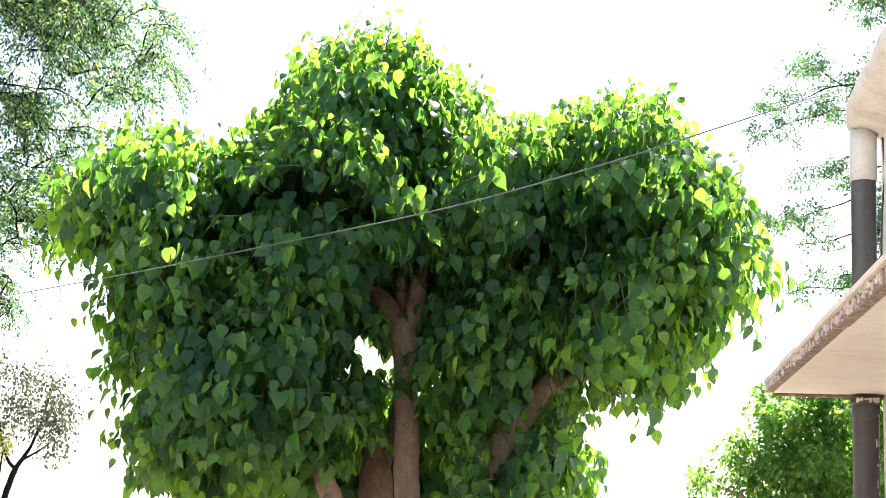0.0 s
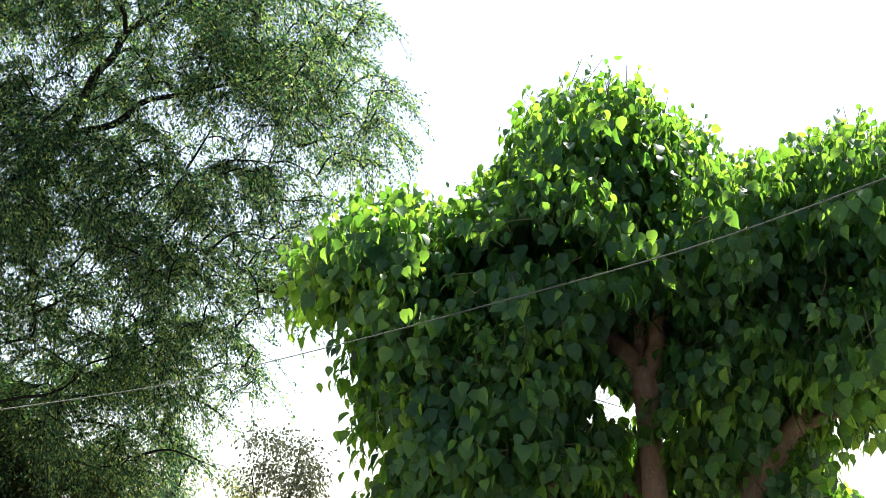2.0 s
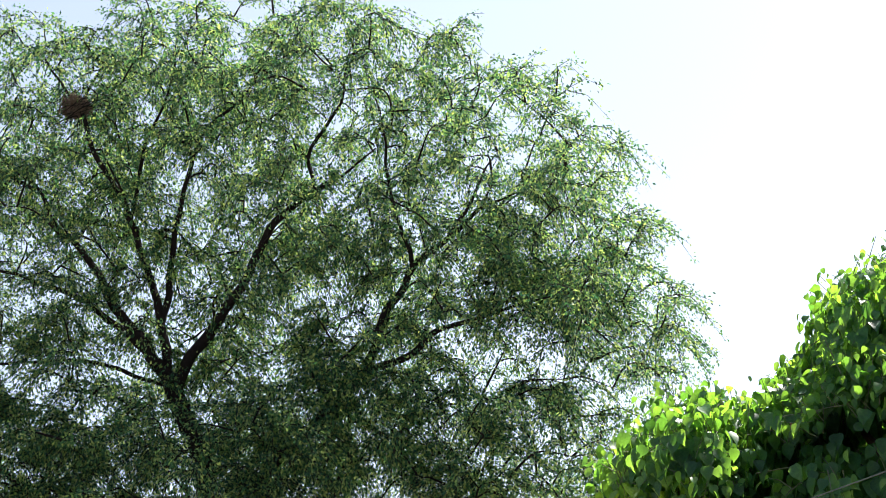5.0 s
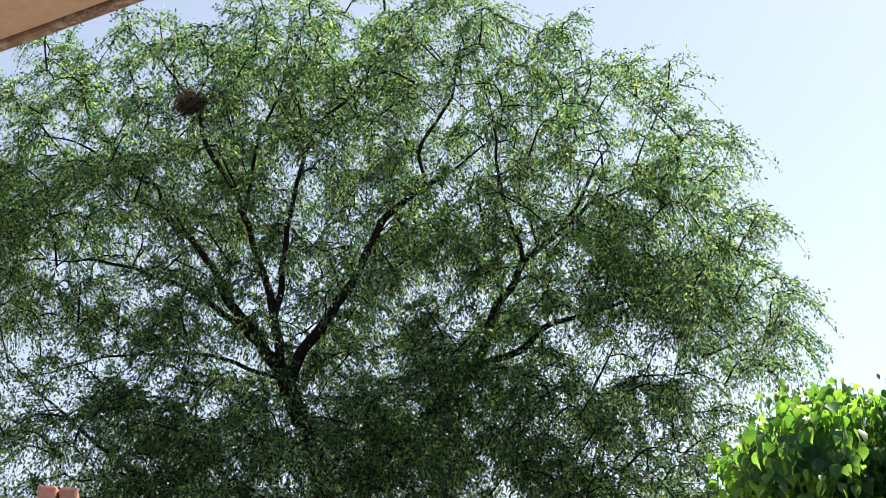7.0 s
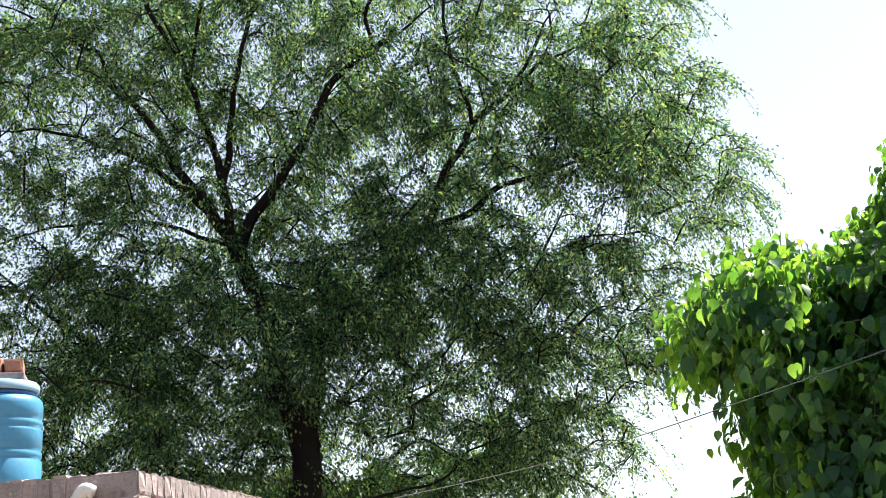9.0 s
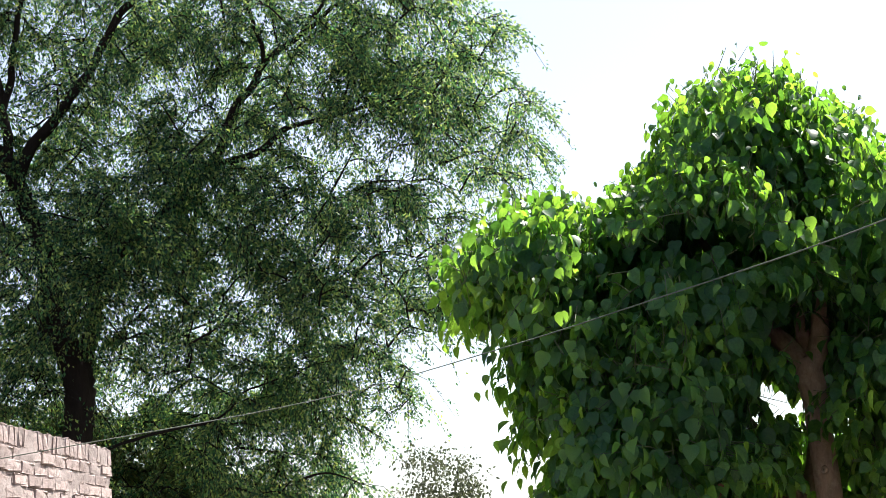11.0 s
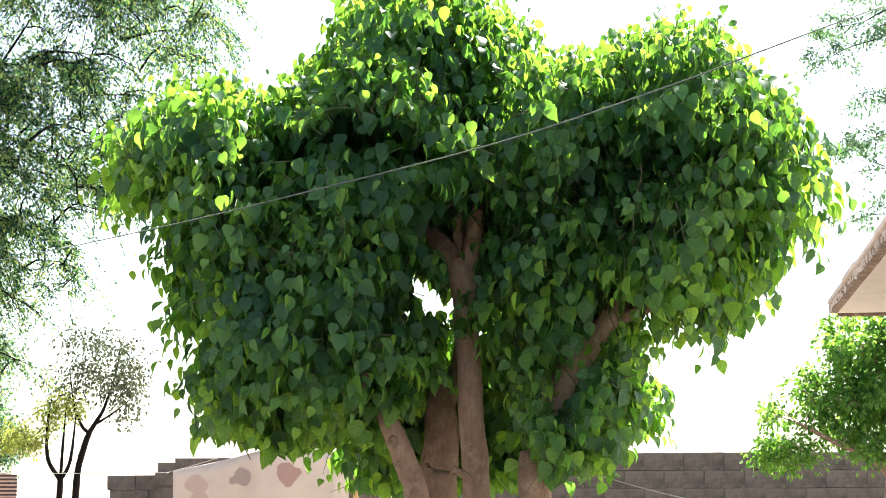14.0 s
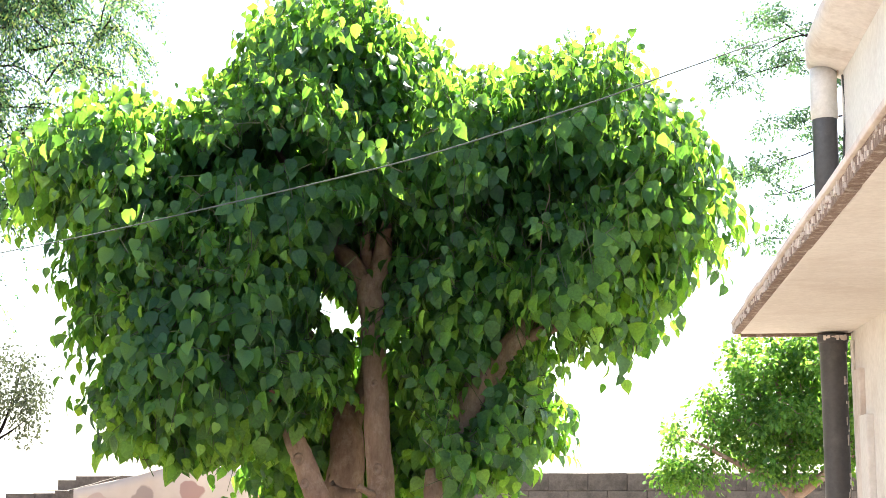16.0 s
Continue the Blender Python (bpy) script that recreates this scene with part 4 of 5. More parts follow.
    v, f = scatter(v0, f0, turns[rest], places[rest] - o, sizes[rest])
    crown = link_mesh("crown", v, f, FIG_LEAF, tree, "dense heart-shaped glossy leaves, bright where the sun shines through", True)
    crown["kind"] = "stuff"
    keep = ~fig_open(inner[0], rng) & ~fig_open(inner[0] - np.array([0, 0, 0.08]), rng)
    v1, f1 = small_heart()
    v, f = scatter(v1, f1, frames(inner[1], inner[2])[keep], inner[0][keep] - o, inner[3][keep])
    link_mesh("inner_crown", v, f, FIG_LEAF, tree, "shaded leaves deep in the crown", True)["kind"] = "stuff"
    me = bpy.data.meshes.new("leaf")
    me.from_pydata(v0.tolist(), [], f0.tolist())
    me.materials.append(FIG_LEAF)
    me.polygons.foreach_set("use_smooth", np.full(len(me.polygons), True))
    for i in near:
        lf = new("leaf", me)
        lf.parent = crown
        lf.matrix_local = Matrix.Translation(places[i] - o) @ Matrix(turns[i].tolist()).to_4x4() @ Matrix.Scale(sizes[i], 4)
    dry = bpy.data.meshes.new("dry_leaf")
    dry.from_pydata((v0 * np.array([0.7, 1.0, 2.2])).tolist(), [], f0.tolist())
    dry.materials.append(DRY_LEAF)
    for x, y, z, tilt in ((-1.72, 8.72, 2.31, 8), (-1.38, 8.86, 3.62, 60), (-1.00, 8.82, 2.10, -12)):
        lf = new("dry_leaf", dry)
        lf.parent = crown
        lf["label"] = "withered reddish-brown leaf"
        lf.matrix_local = Matrix.Translation(Vector((x, y, z)) - tree.location) @ Matrix.Rotation(radians(tilt), 4, "Y") @ Matrix.Rotation(radians(-90), 4, "X") @ Matrix.Rotation(radians(50), 4, "Y") @ Matrix.Scale(0.085, 4)


build_fig()

tagged(tube("dry_vine", [(0.528, 9.21, 3.439), (0.600, 9.21, 3.459), (0.642, 9.21, 3.387), (0.652, 9.21, 3.304), (0.621, 9.21, 3.201), (0.600, 9.21, 3.077), (0.590, 9.21, 2.870), (0.580, 9.21, 2.735)], [0.0045, 0.0035, 0.0025], FIG_BARK, sides=6),
       "thin dry vine dangling in front of the fig crown", "vine")


# ---------------------------------------------------------------- branching trees
def grow(rng, limbs, tips, max_reach, sag=0.12):
    """Lines that join each tip to the nearest wood below it, nearest tips first; returns (line, start radius)."""
    nodes = np.vstack([smooth_line(l, 6) for l, _ in limbs])
    lines = []
    left = list(range(len(tips)))
    left.sort(key=lambda i: np.linalg.norm(nodes - tips[i], axis=1).min())
    for i in left:
        t = tips[i]
        d = nodes - t
        dist = np.linalg.norm(d, axis=1) + 0.8 * np.clip(d[:, 2], 0, None)
        k = int(np.argmin(dist))
        a = nodes[k]
        reach = np.linalg.norm(t - a)
        if reach > max_reach or reach < 0.08:
            continue
        mid = (a + t) / 2 + rng.normal(size=3) * 0.10 * reach + np.array([0, 0, 0.16 * reach])
        line = smooth_line([a, mid, t], 5)
        lines.append((line, 0.007 + 0.014 * reach))
        nodes = np.vstack([nodes, line[3:]])
    return lines


def inside_blobs(rng, blobs, count, fill=1.0, bunch=0.0):
    if bunch:                              # keep to bunches of that size with gaps between
        p = inside_blobs(rng, blobs, int(count * 2.0), fill)
        return p[np.argsort(-lump(p, bunch, 2.0) - 0.12 * rng.normal(size=len(p)))[:count]]
    b = np.asarray(blobs)
    vol = b[:, 3] * b[:, 4] * b[:, 5]
    k = rng.choice(len(b), size=count, p=vol / vol.sum())
    d = rng.normal(size=(count, 3))
    d /= np.linalg.norm(d, axis=1)[:, None]
    r = rng.random(count) ** (1 / 2.8)
    return b[k, :3] + d * b[k, 3:6] * r[:, None] * fill


def feathery_tree(name, at, limbs, blobs, tips, twigs, leaves, label, bark, leaf, seed, reach, twig_len, leaf_len, droop, category="tree", bunch=0.0, clear=(), wood=1.0):
    """A tree with limbs, fine branches, drooping twigs, and small narrow leaves along each."""
    rng = np.random.default_rng(seed)
    tree = base(name, at, label, category)
    o = np.array(at)
    for i, (l, r) in enumerate(limbs):
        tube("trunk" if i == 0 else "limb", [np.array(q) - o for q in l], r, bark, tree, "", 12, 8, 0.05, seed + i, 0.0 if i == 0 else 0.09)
    lines = grow(rng, limbs, inside_blobs(rng, blobs, tips, 1.0, bunch), reach)
    fine = Tubes()
    ends, ways = [], []
    for line, r in lines:
        fine.add(line - o, np.linspace(r * wood, 0.004 * wood, len(line)), 4)
        for _ in range(twigs):
            k = rng.integers(3, len(line))
            w = (line[k] - line[k - 1])
            ends.append(line[k])
            ways.append(w / (np.linalg.norm(w) + 1e-9) + rng.normal(size=3) * 0.65)
    ends, ways = np.array(ends), np.array(ways)
    ways[:, 2] *= 0.6
    ways /= np.linalg.norm(ways, axis=1)[:, None]
    n = len(ends)
    ln = rng.uniform(0.6, 1.25, n) * twig_len
    dr = rng.uniform(0.5, 1.3, n) * droop
    def along(s):
        q = ends[:, None] + ways[:, None] * (ln[:, None] * s)[..., None]
        q[..., 2] -= dr[:, None] * ln[:, None] * s ** 2
        return q
    grid = along(np.broadcast_to(np.linspace(0, 1, 3), (n, 3)))
    for i in range(n):
        fine.add(grid[i] - o, np.array([0.005, 0.0035, 0.002]) * wood, 3)
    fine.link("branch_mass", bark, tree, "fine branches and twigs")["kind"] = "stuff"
    s = rng.random((n, leaves)) ** 0.8
    q = along(s).reshape(-1, 3) + rng.normal(size=(n * leaves, 3)) * np.array([0.035, 0.035, 0.03])
    tang = np.repeat(ways, leaves, axis=0)
    down = tang * 0.5 + rng.normal(size=(n * leaves, 3)) * 0.55
    down[:, 2] -= 0.35 + 0.5 * droop
    face = rng.normal(size=(n * leaves, 3))
    face[:, 2] += 0.8
    keep = np.ones(len(q), bool)
    for a, b, r in clear:                   # bare places between two points
        a, b = np.array(a), np.array(b)
        s = np.clip(((q - a) @ (b - a)) / ((b - a) @ (b - a)), 0, 1)
        keep &= np.linalg.norm(q - a - s[:, None] * (b - a), axis=1) > r * (1 + 0.35 * rng.normal(size=len(q)))
    v0, f0 = pinna()
    v, f = scatter(v0, f0, frames(down, face)[keep], (q - o)[keep], (rng.uniform(0.6, 1.3, len(q)) * leaf_len)[keep])
    link_mesh("crown", v, f, leaf, tree, "", False)["kind"] = "stuff"
    return tree, lines


MESQUITE_LIMBS = [
    ([(-8.85, 15.82, -0.15), (-8.85, 15.82, 1.71), (-8.84, 15.80, 3.20), (-8.83, 15.81, 3.60), (-8.84, 15.81, 4.05), (-9.00, 15.75, 4.50), (-9.13, 15.71, 4.95), (-9.19, 15.70, 5.39), (-9.31, 15.66, 5.82), (-9.47, 15.61, 6.18), (-9.63, 15.56, 6.62)],
     [0.25, 0.20, 0.17, 0.165, 0.175, 0.135, 0.12, 0.115, 0.11, 0.115, 0.10]),
    ([(-9.63, 15.56, 6.62), (-9.97, 15.46, 7.08), (-10.23, 15.39, 7.41), (-10.45, 15.32, 7.92), (-10.73, 15.24, 8.36), (-11.09, 15.13, 8.79), (-11.31, 15.06, 9.20), (-11.67, 14.95, 9.64), (-12.05, 14.84, 9.92), (-12.5, 14.70, 10.22)],
     [0.088, 0.070, 0.058, 0.046, 0.037, 0.030, 0.024, 0.018, 0.012, 0.005]),
    ([(-9.80, 15.51, 6.86), (-10.17, 15.40, 7.26), (-10.59, 15.28, 7.67), (-11.16, 15.11, 7.94), (-11.88, 14.89, 8.18), (-12.61, 14.67, 8.30)], [0.050, 0.044, 0.036, 0.026, 0.017, 0.006]),
    ([(-11.31, 15.06, 9.20), (-11.60, 15.0, 9.46), (-11.90, 14.89, 9.66), (-12.34, 14.75, 9.88), (-12.95, 14.57, 10.11)], [0.022, 0.020, 0.017, 0.012, 0.005]),
    ([(-9.65, 15.56, 6.60), (-9.72, 15.54, 7.29), (-9.82, 15.51, 7.74), (-9.97, 15.47, 8.28), (-10.12, 15.42, 8.68), (-10.23, 15.39, 9.0), (-10.47, 15.31, 9.41), (-10.62, 15.27, 9.75), (-10.80, 15.22, 10.33), (-11.16, 15.11, 10.86), (-11.32, 15.06, 11.21)],
     [0.066, 0.056, 0.046, 0.040, 0.036, 0.034, 0.032, 0.030, 0.022, 0.013, 0.006]),
    ([(-10.78, 15.22, 10.30), (-10.57, 15.28, 10.70), (-10.42, 15.33, 11.18)], [0.020, 0.014, 0.006]),
    ([(-9.55, 15.58, 6.45), (-9.14, 15.71, 7.15), (-8.93, 15.78, 7.50), (-8.71, 15.84, 7.84), (-8.56, 15.89, 8.20), (-8.38, 15.94, 8.51), (-8.06, 16.04, 8.74), (-7.85, 16.10, 8.91), (-7.50, 16.21, 9.07), (-7.07, 16.33, 9.39)],
     [0.075, 0.064, 0.058, 0.054, 0.050, 0.045, 0.036, 0.028, 0.018, 0.008]),
    ([(-7.87, 16.10, 8.89), (-7.91, 16.08, 9.41), (-7.67, 16.16, 9.81), (-7.51, 16.20, 10.14), (-7.34, 16.25, 10.83)], [0.026, 0.024, 0.020, 0.016, 0.006]),
    ([(-9.72, 15.54, 7.30), (-9.60, 15.57, 8.09), (-9.45, 15.62, 8.90), (-9.29, 15.67, 9.74), (-8.85, 15.80, 10.16), (-8.62, 15.87, 10.45), (-8.47, 15.91, 10.83)], [0.045, 0.038, 0.030, 0.024, 0.018, 0.013, 0.006]),
    ([(-10.12, 15.42, 8.66), (-10.01, 15.45, 9.28), (-9.89, 15.49, 9.81), (-9.71, 15.54, 10.19), (-9.61, 15.57, 10.58), (-9.54, 15.59, 11.14)], [0.028, 0.024, 0.020, 0.016, 0.012, 0.005]),
    ([(-8.84, 15.82, 4.00), (-8.72, 15.85, 4.60), (-8.60, 15.88, 5.20), (-8.06, 16.04, 5.78), (-7.63, 16.17, 6.19), (-7.28, 16.27, 6.65), (-7.12, 16.32, 7.06), (-6.84, 16.40, 7.50), (-6.73, 16.44, 7.77), (-6.44, 16.52, 8.04), (-6.20, 16.60, 8.23), (-5.91, 16.68, 8.49), (-5.57, 16.78, 8.60), (-5.10, 16.93, 8.77)],
     [0.12, 0.090, 0.078, 0.070, 0.064, 0.058, 0.052, 0.046, 0.042, 0.036, 0.030, 0.022, 0.014, 0.004]),
    ([(-6.30, 16.57, 8.16), (-5.90, 16.69, 8.71), (-5.78, 16.72, 9.0), (-5.64, 16.76, 9.20)], [0.024, 0.020, 0.012, 0.004]),
    ([(-6.73, 16.44, 7.74), (-6.83, 16.41, 8.23), (-6.96, 16.37, 8.73), (-7.0, 16.36, 9.38), (-7.04, 16.34, 9.85)], [0.030, 0.026, 0.022, 0.016, 0.006]),
    ([(-7.36, 16.26, 6.52), (-6.83, 16.41, 6.67), (-6.55, 16.49, 6.89), (-6.22, 16.59, 7.0), (-5.42, 16.83, 7.20), (-4.85, 17.0, 7.34)], [0.046, 0.042, 0.036, 0.028, 0.016, 0.004]),
    ([(-8.86, 15.82, 1.9), (-9.25, 15.66, 2.25), (-9.85, 15.47, 2.95), (-10.45, 15.30, 4.0), (-10.81, 15.21, 4.70), (-11.15, 15.11, 5.07), (-11.56, 14.99, 5.59), (-12.06, 14.84, 6.06), (-12.56, 14.69, 6.54), (-13.0, 14.55, 6.95)],
     [0.045, 0.040, 0.038, 0.036, 0.034, 0.031, 0.027, 0.021, 0.014, 0.006]),
    ([(-9.60, 15.57, 6.50), (-10.25, 15.38, 6.76), (-11.01, 15.15, 6.90), (-11.86, 14.90, 6.91), (-12.50, 14.71, 6.79), (-13.14, 14.51, 6.74)], [0.028, 0.024, 0.019, 0.014, 0.009, 0.004]),
    ([(-8.84, 15.82, 3.1), (-7.93, 16.08, 3.42), (-7.31, 16.26, 3.55), (-7.0, 16.36, 3.82), (-6.19, 16.60, 4.10), (-5.44, 16.82, 4.25)], [0.020, 0.017, 0.014, 0.012, 0.009, 0.004])]
MESQUITE_CROWN = [
    (-9.29, 16.3, 10.09, 3.32, 2.2, 1.67), (-5.57, 17.22, 9.04, 1.58, 2.2, 1.38), (-4.86, 17.43, 6.91, 1.38, 1.9, 0.92),
    (-8.10, 16.9, 7.31, 3.32, 2.2, 2.08), (-11.97, 14.89, 9.0, 2.91, 2.0, 1.85), (-5.81, 17.14, 5.47, 1.51, 2.0, 0.92),
    (-10.40, 14.7, 4.9, 2.5, 1.7, 1.65), (-7.7, 17.3, 4.7, 2.84, 1.9, 1.28), (-13.81, 13.22, 8.7, 2.0, 2.3, 1.5),
    (-4.3, 17.3, 7.2, 0.85, 1.3, 0.8), (-9.0, 15.6, 11.0, 2.4, 1.5, 0.8), (-11.8, 14.2, 10.4, 2.0, 1.4, 1.0), (-6.2, 16.8, 10.3, 1.0, 1.2, 0.6), (-5.0, 17.2, 8.3, 1.1, 1.5, 0.9), (-7.5, 15.3, 5.5, 1.1, 0.7, 0.9), (-7.2, 15.6, 6.4, 1.3, 0.7, 0.9), (-6.1, 16.9, 4.5, 1.3, 1.4, 0.8), (-6.9, 17.0, 3.3, 1.9, 1.2, 0.8), (-9.8, 17.4, 3.2, 1.9, 1.2, 0.9), (-11.2, 15.6, 5.2, 2.2, 0.9, 1.3), (-11.6, 15.0, 3.6, 2.0, 0.8, 1.0), (-12.6, 14.2, 6.3, 1.6, 1.4, 0.6), (-10.2, 14.8, 6.6, 1.1, 1.2, 0.8), (-10.5, 15.8, 4.8, 1.7, 0.9, 1.4), (-8.0, 14.7, 4.75, 1.2, 0.6, 0.55), (-8.6, 18.3, 3.4, 1.4, 0.8, 0.9), (-8.4, 18.6, 2.6, 1.6, 0.7, 0.7), (-8.3, 14.5, 4.6, 0.9, 0.5, 0.45), (-8.0, 15.0, 5.7, 1.0, 0.5, 0.8), (-10.4, 14.6, 5.9, 0.9, 0.5, 0.6), (-11.6, 14.9, 7.3, 1.6, 1.0, 0.8), (-12.3, 14.6, 5.4, 1.5, 1.0, 0.9), (-10.3, 16.5, 4.6, 1.3, 0.8, 0.9), (-8.3, 16.3, 7.6, 1.6, 0.8, 0.9), (-6.0, 16.7, 7.4, 1.2, 0.8, 0.8), (-9.6, 16.2, 7.7, 1.2, 0.7, 0.8), (-9.0, 16.5, 5.6, 1.5, 0.6, 1.0), (-7.0, 15.9, 5.4, 1.5, 0.7, 0.9), (-11.0, 14.8, 5.8, 1.4, 0.7, 1.0), (-7.6, 16.2, 6.5, 1.4, 0.7, 0.7), (-9.0, 14.9, 5.3, 1.0, 0.6, 0.9), (-7.2, 18.0, 3.9, 1.8, 1.0, 1.0), (-8.0, 18.2, 2.7, 2.0, 1.0, 0.8)]
# bare corridors towards the camera from the nest, the trunk's foot and some limbs
NEST = (-10.80, 15.18, 10.30)
BARE = [(NEST, (-9.2, 12.9, 9.0), 0.24), ((-8.83, 15.8, 2.8), (-8.3, 14.4, 2.6), 0.26), ((-8.84, 15.8, 3.9), (-8.3, 14.4, 3.6), 0.24)]
for limb, first, last, free in ((1, 2, 4, 0.05), (6, 1, 6, 0.075), (10, 7, 10, 0.05), (4, 6, 8, 0.07), (13, 1, 3, 0.05), (14, 3, 6, 0.05), (0, 4, 9, 0.11)):
    limb_line = MESQUITE_LIMBS[limb][0][first:last + 1]
    for a, b in zip(limb_line, limb_line[1:]):
        # steps towards the camera, so that leaves leave these limbs in view
        for s in (0.2, 0.6, 1.0, 1.5, 2.0):
            out = np.array((0.48, -0.82, -0.32)) * s
            BARE.append((np.array(a) + out, np.array(b) + out, free))
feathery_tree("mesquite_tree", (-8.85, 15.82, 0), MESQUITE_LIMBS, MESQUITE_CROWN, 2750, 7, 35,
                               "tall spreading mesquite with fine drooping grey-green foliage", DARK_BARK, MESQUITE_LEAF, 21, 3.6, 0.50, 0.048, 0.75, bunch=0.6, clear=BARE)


def build_nest():
    rng = np.random.default_rng(3)
    at = Vector(NEST)
    t = Tubes()
    for _ in range(300):
        a = rng.normal(size=3)
        a /= np.linalg.norm(a)
        c = a * np.array([0.17, 0.16, 0.10]) * rng.uniform(0.5, 1.15)
        d = np.cross(a, rng.normal(size=3))
        d /= np.linalg.norm(d)
        reach = rng.uniform(0.07, 0.19)
        t.add(np.array([c - d * reach, c + a * 0.01, c + d * reach]), [0.004, 0.005, 0.003], 4)
    ob = t.link("bird_nest", NEST_TWIGS)
    ob.location = at
    return tagged(ob, "untidy brown twig nest high in the mesquite", "nest")


build_nest()


def leafy_tree(name, at, limbs, blobs, tips, clumps, label, bark, leaf, seed, leaf_len, spread, reach=2.0, shape=oval_leaf, category="tree", bunch=0.0, wood=0.8):
    """A tree whose fine branches end in clumps of small broad leaves."""
    rng = np.random.default_rng(seed)
    tree = base(name, at, label, category)
    o = np.array(at)
    for i, (l, r) in enumerate(limbs):
        tube("trunk" if i == 0 else "limb", [np.array(q) - o for q in l], r, bark, tree, "", 10, 6, 0.04, seed + i)
    lines = grow(rng, limbs, inside_blobs(rng, blobs, tips, 1.0, bunch), reach)
    fine = Tubes()
    pts = []
    for line, r in lines:
        fine.add(line - o, np.linspace(r * wood, 0.005 * min(1.0, wood * 1.3), len(line)), 5)
        pts.append(line[-1])
        pts.append(line[-3])
    fine.link("branch_mass", bark, tree, "thin branches")["kind"] = "stuff"
    pts = np.repeat(np.array(pts), clumps, axis=0)
    off = rng.normal(size=pts.shape) * spread
    q = pts + off
    down = off / spread * 0.4 + rng.normal(size=pts.shape) * 0.5
    down[:, 2] -= 0.6
    face = rng.normal(size=pts.shape)
    face[:, 2] += 0.9
    v0, f0 = shape()
    v, f = scatter(v0, f0, frames(down, face), q - o, rng.uniform(0.65, 1.25, len(q)) * leaf_len)
    link_mesh("crown", v, f, leaf, tree, "", True)["kind"] = "stuff"
    return tree


# dense green tree beyond the house corner
leafy_tree("mango_tree", (3.42, 15.65, 0),
           [([(3.42, 15.65, -0.1), (3.45, 15.64, 0.8), (3.52, 15.61, 1.45)], [0.10, 0.085, 0.07]),
            ([(3.52, 15.61, 1.40), (3.30, 15.6, 1.60), (3.02, 15.6, 1.72), (2.6, 15.7, 1.95)], [0.05, 0.04, 0.03, 0.012]),
            ([(3.52, 15.61, 1.40), (3.8, 15.5, 1.62), (4.2, 15.5, 1.95), (4.6, 15.5, 2.5)], [0.06, 0.05, 0.04, 0.015]),
            ([(3.50, 15.62, 1.40), (3.52, 15.7, 2.0), (3.4, 15.8, 2.7)], [0.05, 0.04, 0.015])],
           [(3.32, 15.75, 2.76, 0.50, 0.6, 0.27), (2.85, 15.74, 2.28, 0.34, 0.5, 0.22), (2.50, 15.81, 2.05, 0.26, 0.4, 0.14), (2.50, 15.81, 1.67, 0.38, 0.4, 0.13), (3.34, 15.75, 2.22, 0.46, 0.7, 0.27),
            (3.95, 15.7, 2.72, 0.60, 0.8, 0.45), (4.1, 15.7, 2.1, 0.8, 0.8, 0.4), (3.05, 15.85, 1.92, 0.36, 0.4, 0.18), (3.5, 15.5, 1.72, 0.6, 0.4, 0.16), (2.45, 15.7, 1.62, 0.40, 0.3, 0.12)],
           760, 28, "bushy bright green tree with pale forked limbs", FIG_BARK, BROAD_LEAF, 41, 0.058, 0.060, 1.6, bunch=0.30, wood=0.6)

# thorny feathery tree behind the house
ACACIA_LIMBS = [
    ([(5.6, 13.6, -0.1), (5.5, 13.6, 1.5), (5.2, 13.6, 3.2), (4.9, 13.6, 4.6), (4.7, 13.6, 6.2)], [0.16, 0.14, 0.11, 0.08, 0.03]),
    ([(4.75, 13.6, 5.6), (4.2, 13.6, 5.72), (3.61, 13.6, 5.60), (3.20, 13.6, 5.69), (3.05, 13.6, 5.78), (2.90, 13.6, 5.86)], [0.030, 0.022, 0.014, 0.010, 0.007, 0.003]),
    ([(4.8, 13.6, 5.3), (4.2, 13.6, 5.55), (3.30, 13.6, 5.58), (2.96, 13.6, 5.48), (2.60, 13.6, 5.40)], [0.030, 0.022, 0.012, 0.007, 0.003]),
    ([(4.85, 13.6, 5.0), (4.2, 13.6, 5.30), (3.30, 13.6, 5.38), (3.09, 13.6, 5.33), (2.86, 13.6, 5.24), (2.42, 13.6, 5.09)], [0.030, 0.022, 0.012, 0.009, 0.007, 0.003]),
    ([(4.9, 13.6, 4.7), (4.2, 13.6, 4.95), (3.50, 13.6, 4.85), (3.25, 13.6, 4.81), (3.07, 13.6, 4.72)], [0.030, 0.022, 0.012, 0.007, 0.003]),
    ([(5.0, 13.6, 4.3), (4.3, 13.6, 4.65), (3.60, 13.6, 4.66), (3.30, 13.6, 4.53), (2.98, 13.6, 4.43), (2.67, 13.6, 4.27)], [0.032, 0.022, 0.014, 0.010, 0.007, 0.003]),
    ([(5.1, 13.6, 3.8), (4.3, 13.6, 4.22), (3.60, 13.6, 4.25), (3.17, 13.6, 4.17), (2.75, 13.6, 4.07)], [0.032, 0.022, 0.013, 0.008, 0.003]),
    ([(5.2, 13.6, 3.3), (4.3, 13.6, 3.75), (3.50, 13.6, 3.80), (3.20, 13.6, 3.78), (2.93, 13.6, 3.73), (2.70, 13.6, 3.60)], [0.032, 0.022, 0.012, 0.009, 0.006, 0.003])]
ACACIA_CROWN = [(4.3, 13.6, 4.3, 0.8, 0.6, 0.7), (4.3, 13.6, 5.6, 0.8, 0.6, 0.7), (3.8, 13.6, 6.5, 0.6, 0.5, 0.25)]
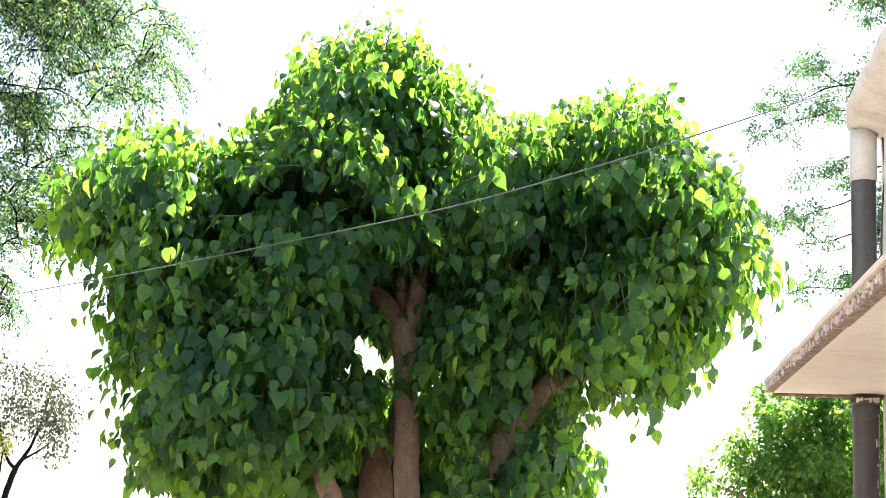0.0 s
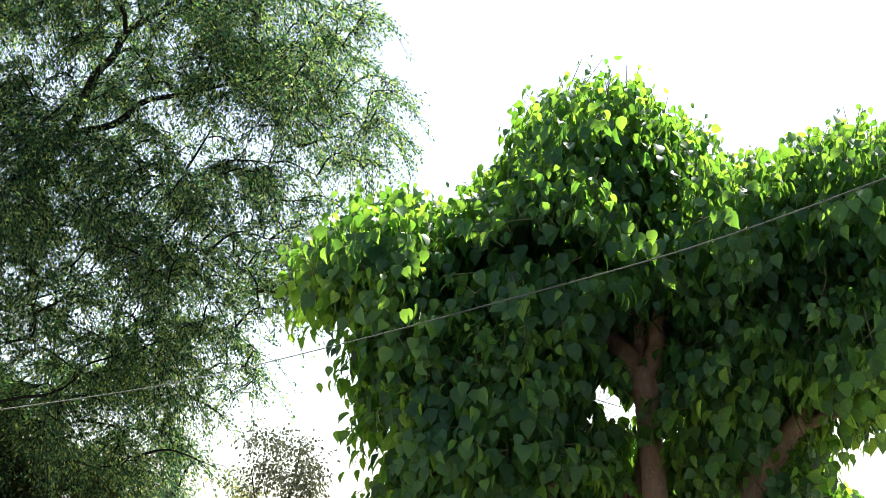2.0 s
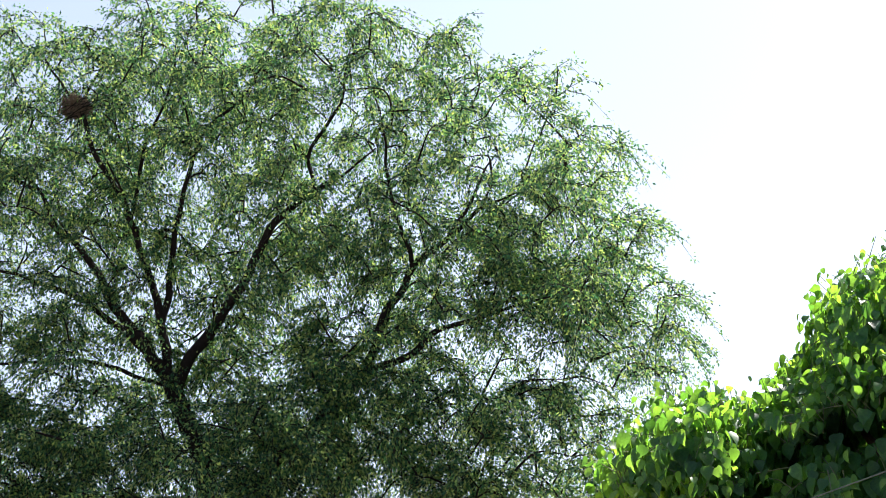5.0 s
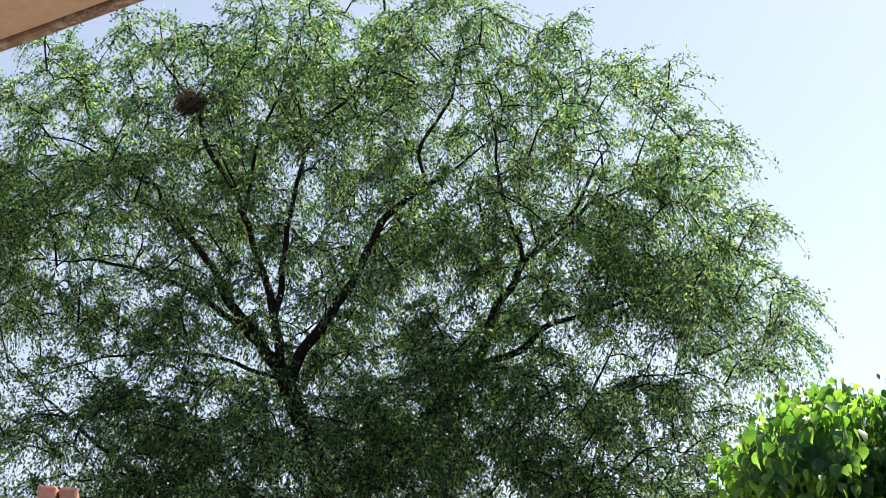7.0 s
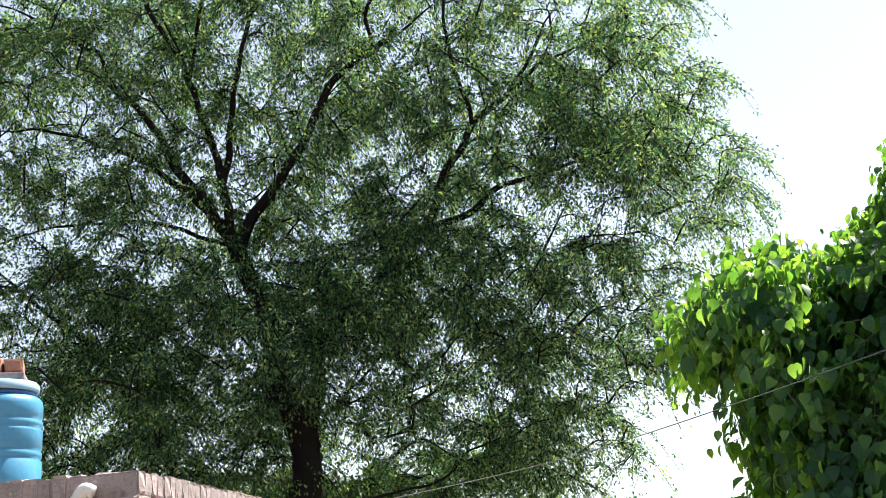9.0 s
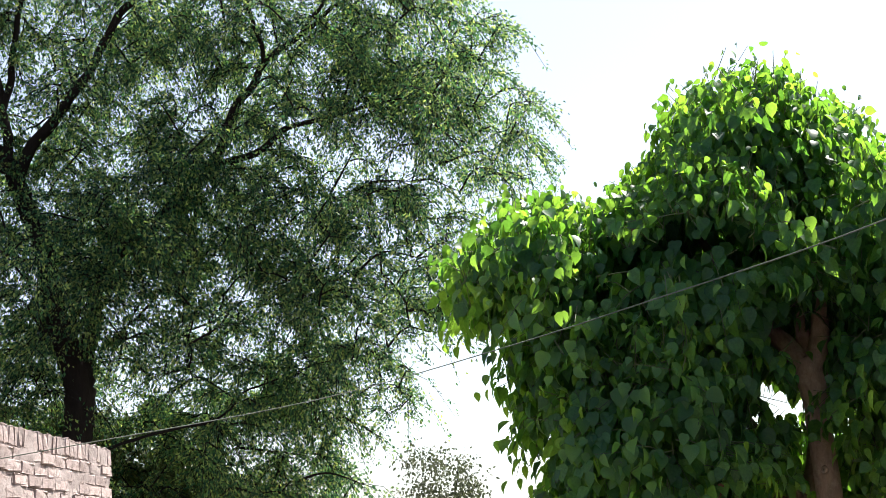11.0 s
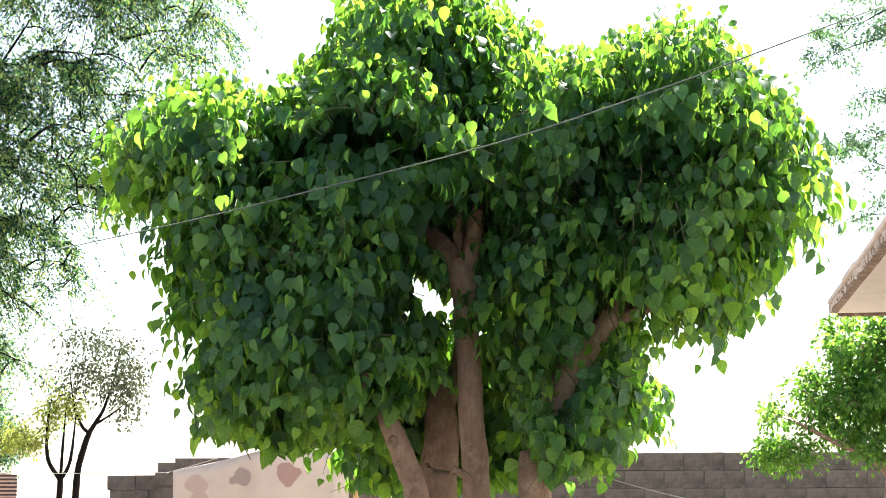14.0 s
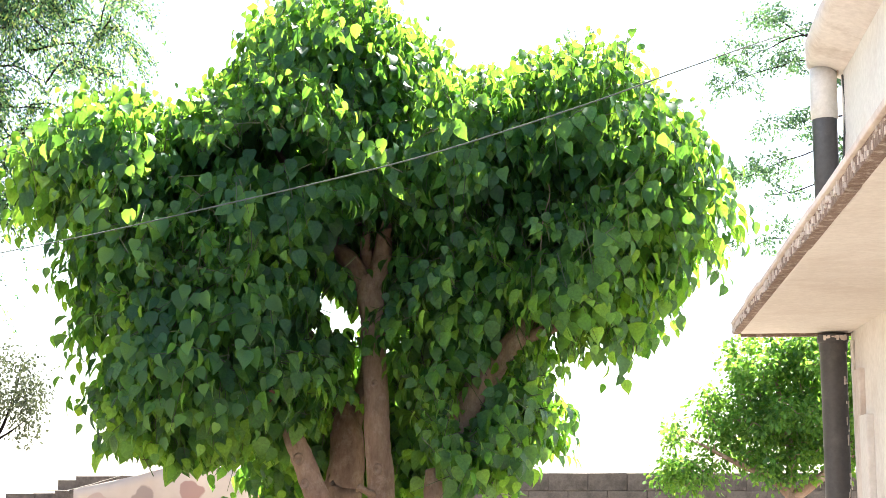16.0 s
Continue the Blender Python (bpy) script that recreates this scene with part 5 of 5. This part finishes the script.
for limb_line, _ in ACACIA_LIMBS[1:]:       # flat sprays along each branch
    for p, q in zip(limb_line[2:], limb_line[3:]):
        m = (Vector(p) + Vector(q)) / 2
        ACACIA_CROWN.append((m.x, m.y, m.z + 0.01, 0.26, 0.35, 0.075))
feathery_tree("acacia_tree", (5.6, 13.6, 0), [(l, r if i == 0 else [0.65 * q for q in r]) for i, (l, r) in enumerate(ACACIA_LIMBS)], ACACIA_CROWN, 850, 3, 32,
              "airy thorn tree with thin layered branches of feathery leaves", DARK_BARK, ACACIA_LEAF, 51, 1.0, 0.16, 0.038, 0.3, wood=0.35)

# thin sparse tree and a pale one beside it, past the clothesline
leafy_tree("sparse_tree", (-5.83, 19.2, 0),
           [([(-5.83, 19.2, -0.1), (-5.82, 19.2, 0.7), (-5.797, 19.2, 1.40), (-5.723, 19.2, 1.75), (-5.65, 19.2, 1.96)], [0.055, 0.048, 0.042, 0.038, 0.034]),
            ([(-5.66, 19.2, 1.94), (-5.76, 19.2, 2.04), (-5.85, 19.15, 2.30), (-5.90, 19.1, 2.75)], [0.026, 0.020, 0.012, 0.005]),
            ([(-5.65, 19.2, 1.96), (-5.56, 19.2, 2.10), (-5.47, 19.22, 2.28), (-5.34, 19.27, 2.75), (-5.30, 19.27, 3.1)], [0.030, 0.025, 0.018, 0.010, 0.004]),
            ([(-5.62, 19.2, 2.03), (-5.40, 19.2, 2.16), (-5.15, 19.2, 2.35)], [0.018, 0.012, 0.004])],
           [(-5.42, 19.2, 2.78, 0.44, 0.5, 0.42), (-5.72, 19.15, 3.1, 0.26, 0.4, 0.32), (-5.15, 19.2, 2.45, 0.30, 0.4, 0.42), (-5.85, 19.15, 2.65, 0.24, 0.4, 0.28)],
           240, 9, "thin young tree with sparse small leaves", DARK_BARK, DIM_LEAF, 61, 0.050, 0.085, 1.6, wood=0.22, bunch=0.3)
leafy_tree("pale_tree", (-6.0, 19.1, 0),
           [([(-6.0, 19.1, -0.1), (-5.99, 19.1, 0.9), (-5.98, 19.1, 1.38)], [0.045, 0.042, 0.036]),
            ([(-5.98, 19.1, 1.35), (-6.13, 19.05, 1.62), (-6.15, 19.05, 2.0), (-6.1, 19.05, 2.4)], [0.030, 0.024, 0.016, 0.006]),
            ([(-5.98, 19.1, 1.35), (-5.86, 19.1, 1.6), (-5.80, 19.1, 2.2)], [0.026, 0.020, 0.007]),
            ([(-5.98, 19.1, 1.35), (-5.96, 19.1, 1.8), (-5.93, 19.1, 2.3)], [0.022, 0.016, 0.007])],
           [(-5.93, 19.06, 2.26, 0.26, 0.3, 0.20), (-6.10, 19.05, 2.12, 0.22, 0.3, 0.18), (-6.45, 18.95, 1.88, 0.28, 0.4, 0.20), (-6.18, 19.0, 2.60, 0.12, 0.2, 0.07)],
           130, 18, "young tree with yellowish green leaf clumps on thin stems", DARK_BARK, PALE_LEAF, 71, 0.045, 0.06, 1.0, wood=0.3)
# trees further off, under the mesquite
leafy_tree("feather_tree", (-7.9, 21.8, 0),
           [([(-7.9, 21.8, -0.1), (-7.9, 21.8, 1.2), (-7.88, 21.75, 2.4), (-7.86, 21.75, 3.4)], [0.09, 0.07, 0.045, 0.012]),
            ([(-7.9, 21.8, 1.4), (-8.2, 21.6, 2.2), (-8.35, 21.5, 2.8)], [0.045, 0.028, 0.01]),
            ([(-7.88, 21.75, 2.5), (-7.7, 21.75, 2.9), (-7.5, 21.75, 3.1)], [0.025, 0.018, 0.006])],
           [(-7.85, 21.75, 3.15, 0.36, 0.4, 0.22), (-7.9, 21.75, 2.3, 0.26, 0.4, 0.62), (-7.62, 21.75, 2.05, 0.24, 0.3, 0.12), (-7.75, 21.7, 1.8, 0.4, 0.4, 0.25)],
           210, 22, "mid-green airy tree standing beyond the mesquite", DARK_BARK, ACACIA_LEAF, 81, 0.055, 0.10, 1.8, wood=0.4, bunch=0.3)
feathery_tree("shrub_tree", (-9.6, 18.9, 0),
              [([(-9.6, 18.9, -0.1), (-9.6, 18.9, 1.0), (-9.4, 18.8, 2.0)], [0.10, 0.08, 0.03]),
               ([(-9.6, 18.9, 0.8), (-10.4, 18.5, 1.6), (-11.0, 18.0, 2.2)], [0.06, 0.04, 0.01]),
               ([(-9.6, 18.9, 1.0), (-9.0, 18.7, 1.8), (-8.3, 18.6, 2.4)], [0.05, 0.035, 0.01])],
              [(-9.1, 18.75, 2.45, 1.3, 0.9, 1.2), (-10.4, 18.4, 2.2, 1.2, 1.0, 0.9), (-11.8, 17.6, 2.4, 1.2, 1.0, 1.1), (-8.0, 18.9, 2.3, 0.8, 0.8, 0.9), (-10.8, 18.2, 3.3, 1.5, 0.9, 0.9), (-9.4, 18.5, 3.4, 0.9, 0.7, 0.7)],
              460, 6, 38, "dark drooping shrubby tree beneath the mesquite crown", DARK_BARK, OLIVE_LEAF, 91, 2.4, 0.35, 0.075, 0.5)
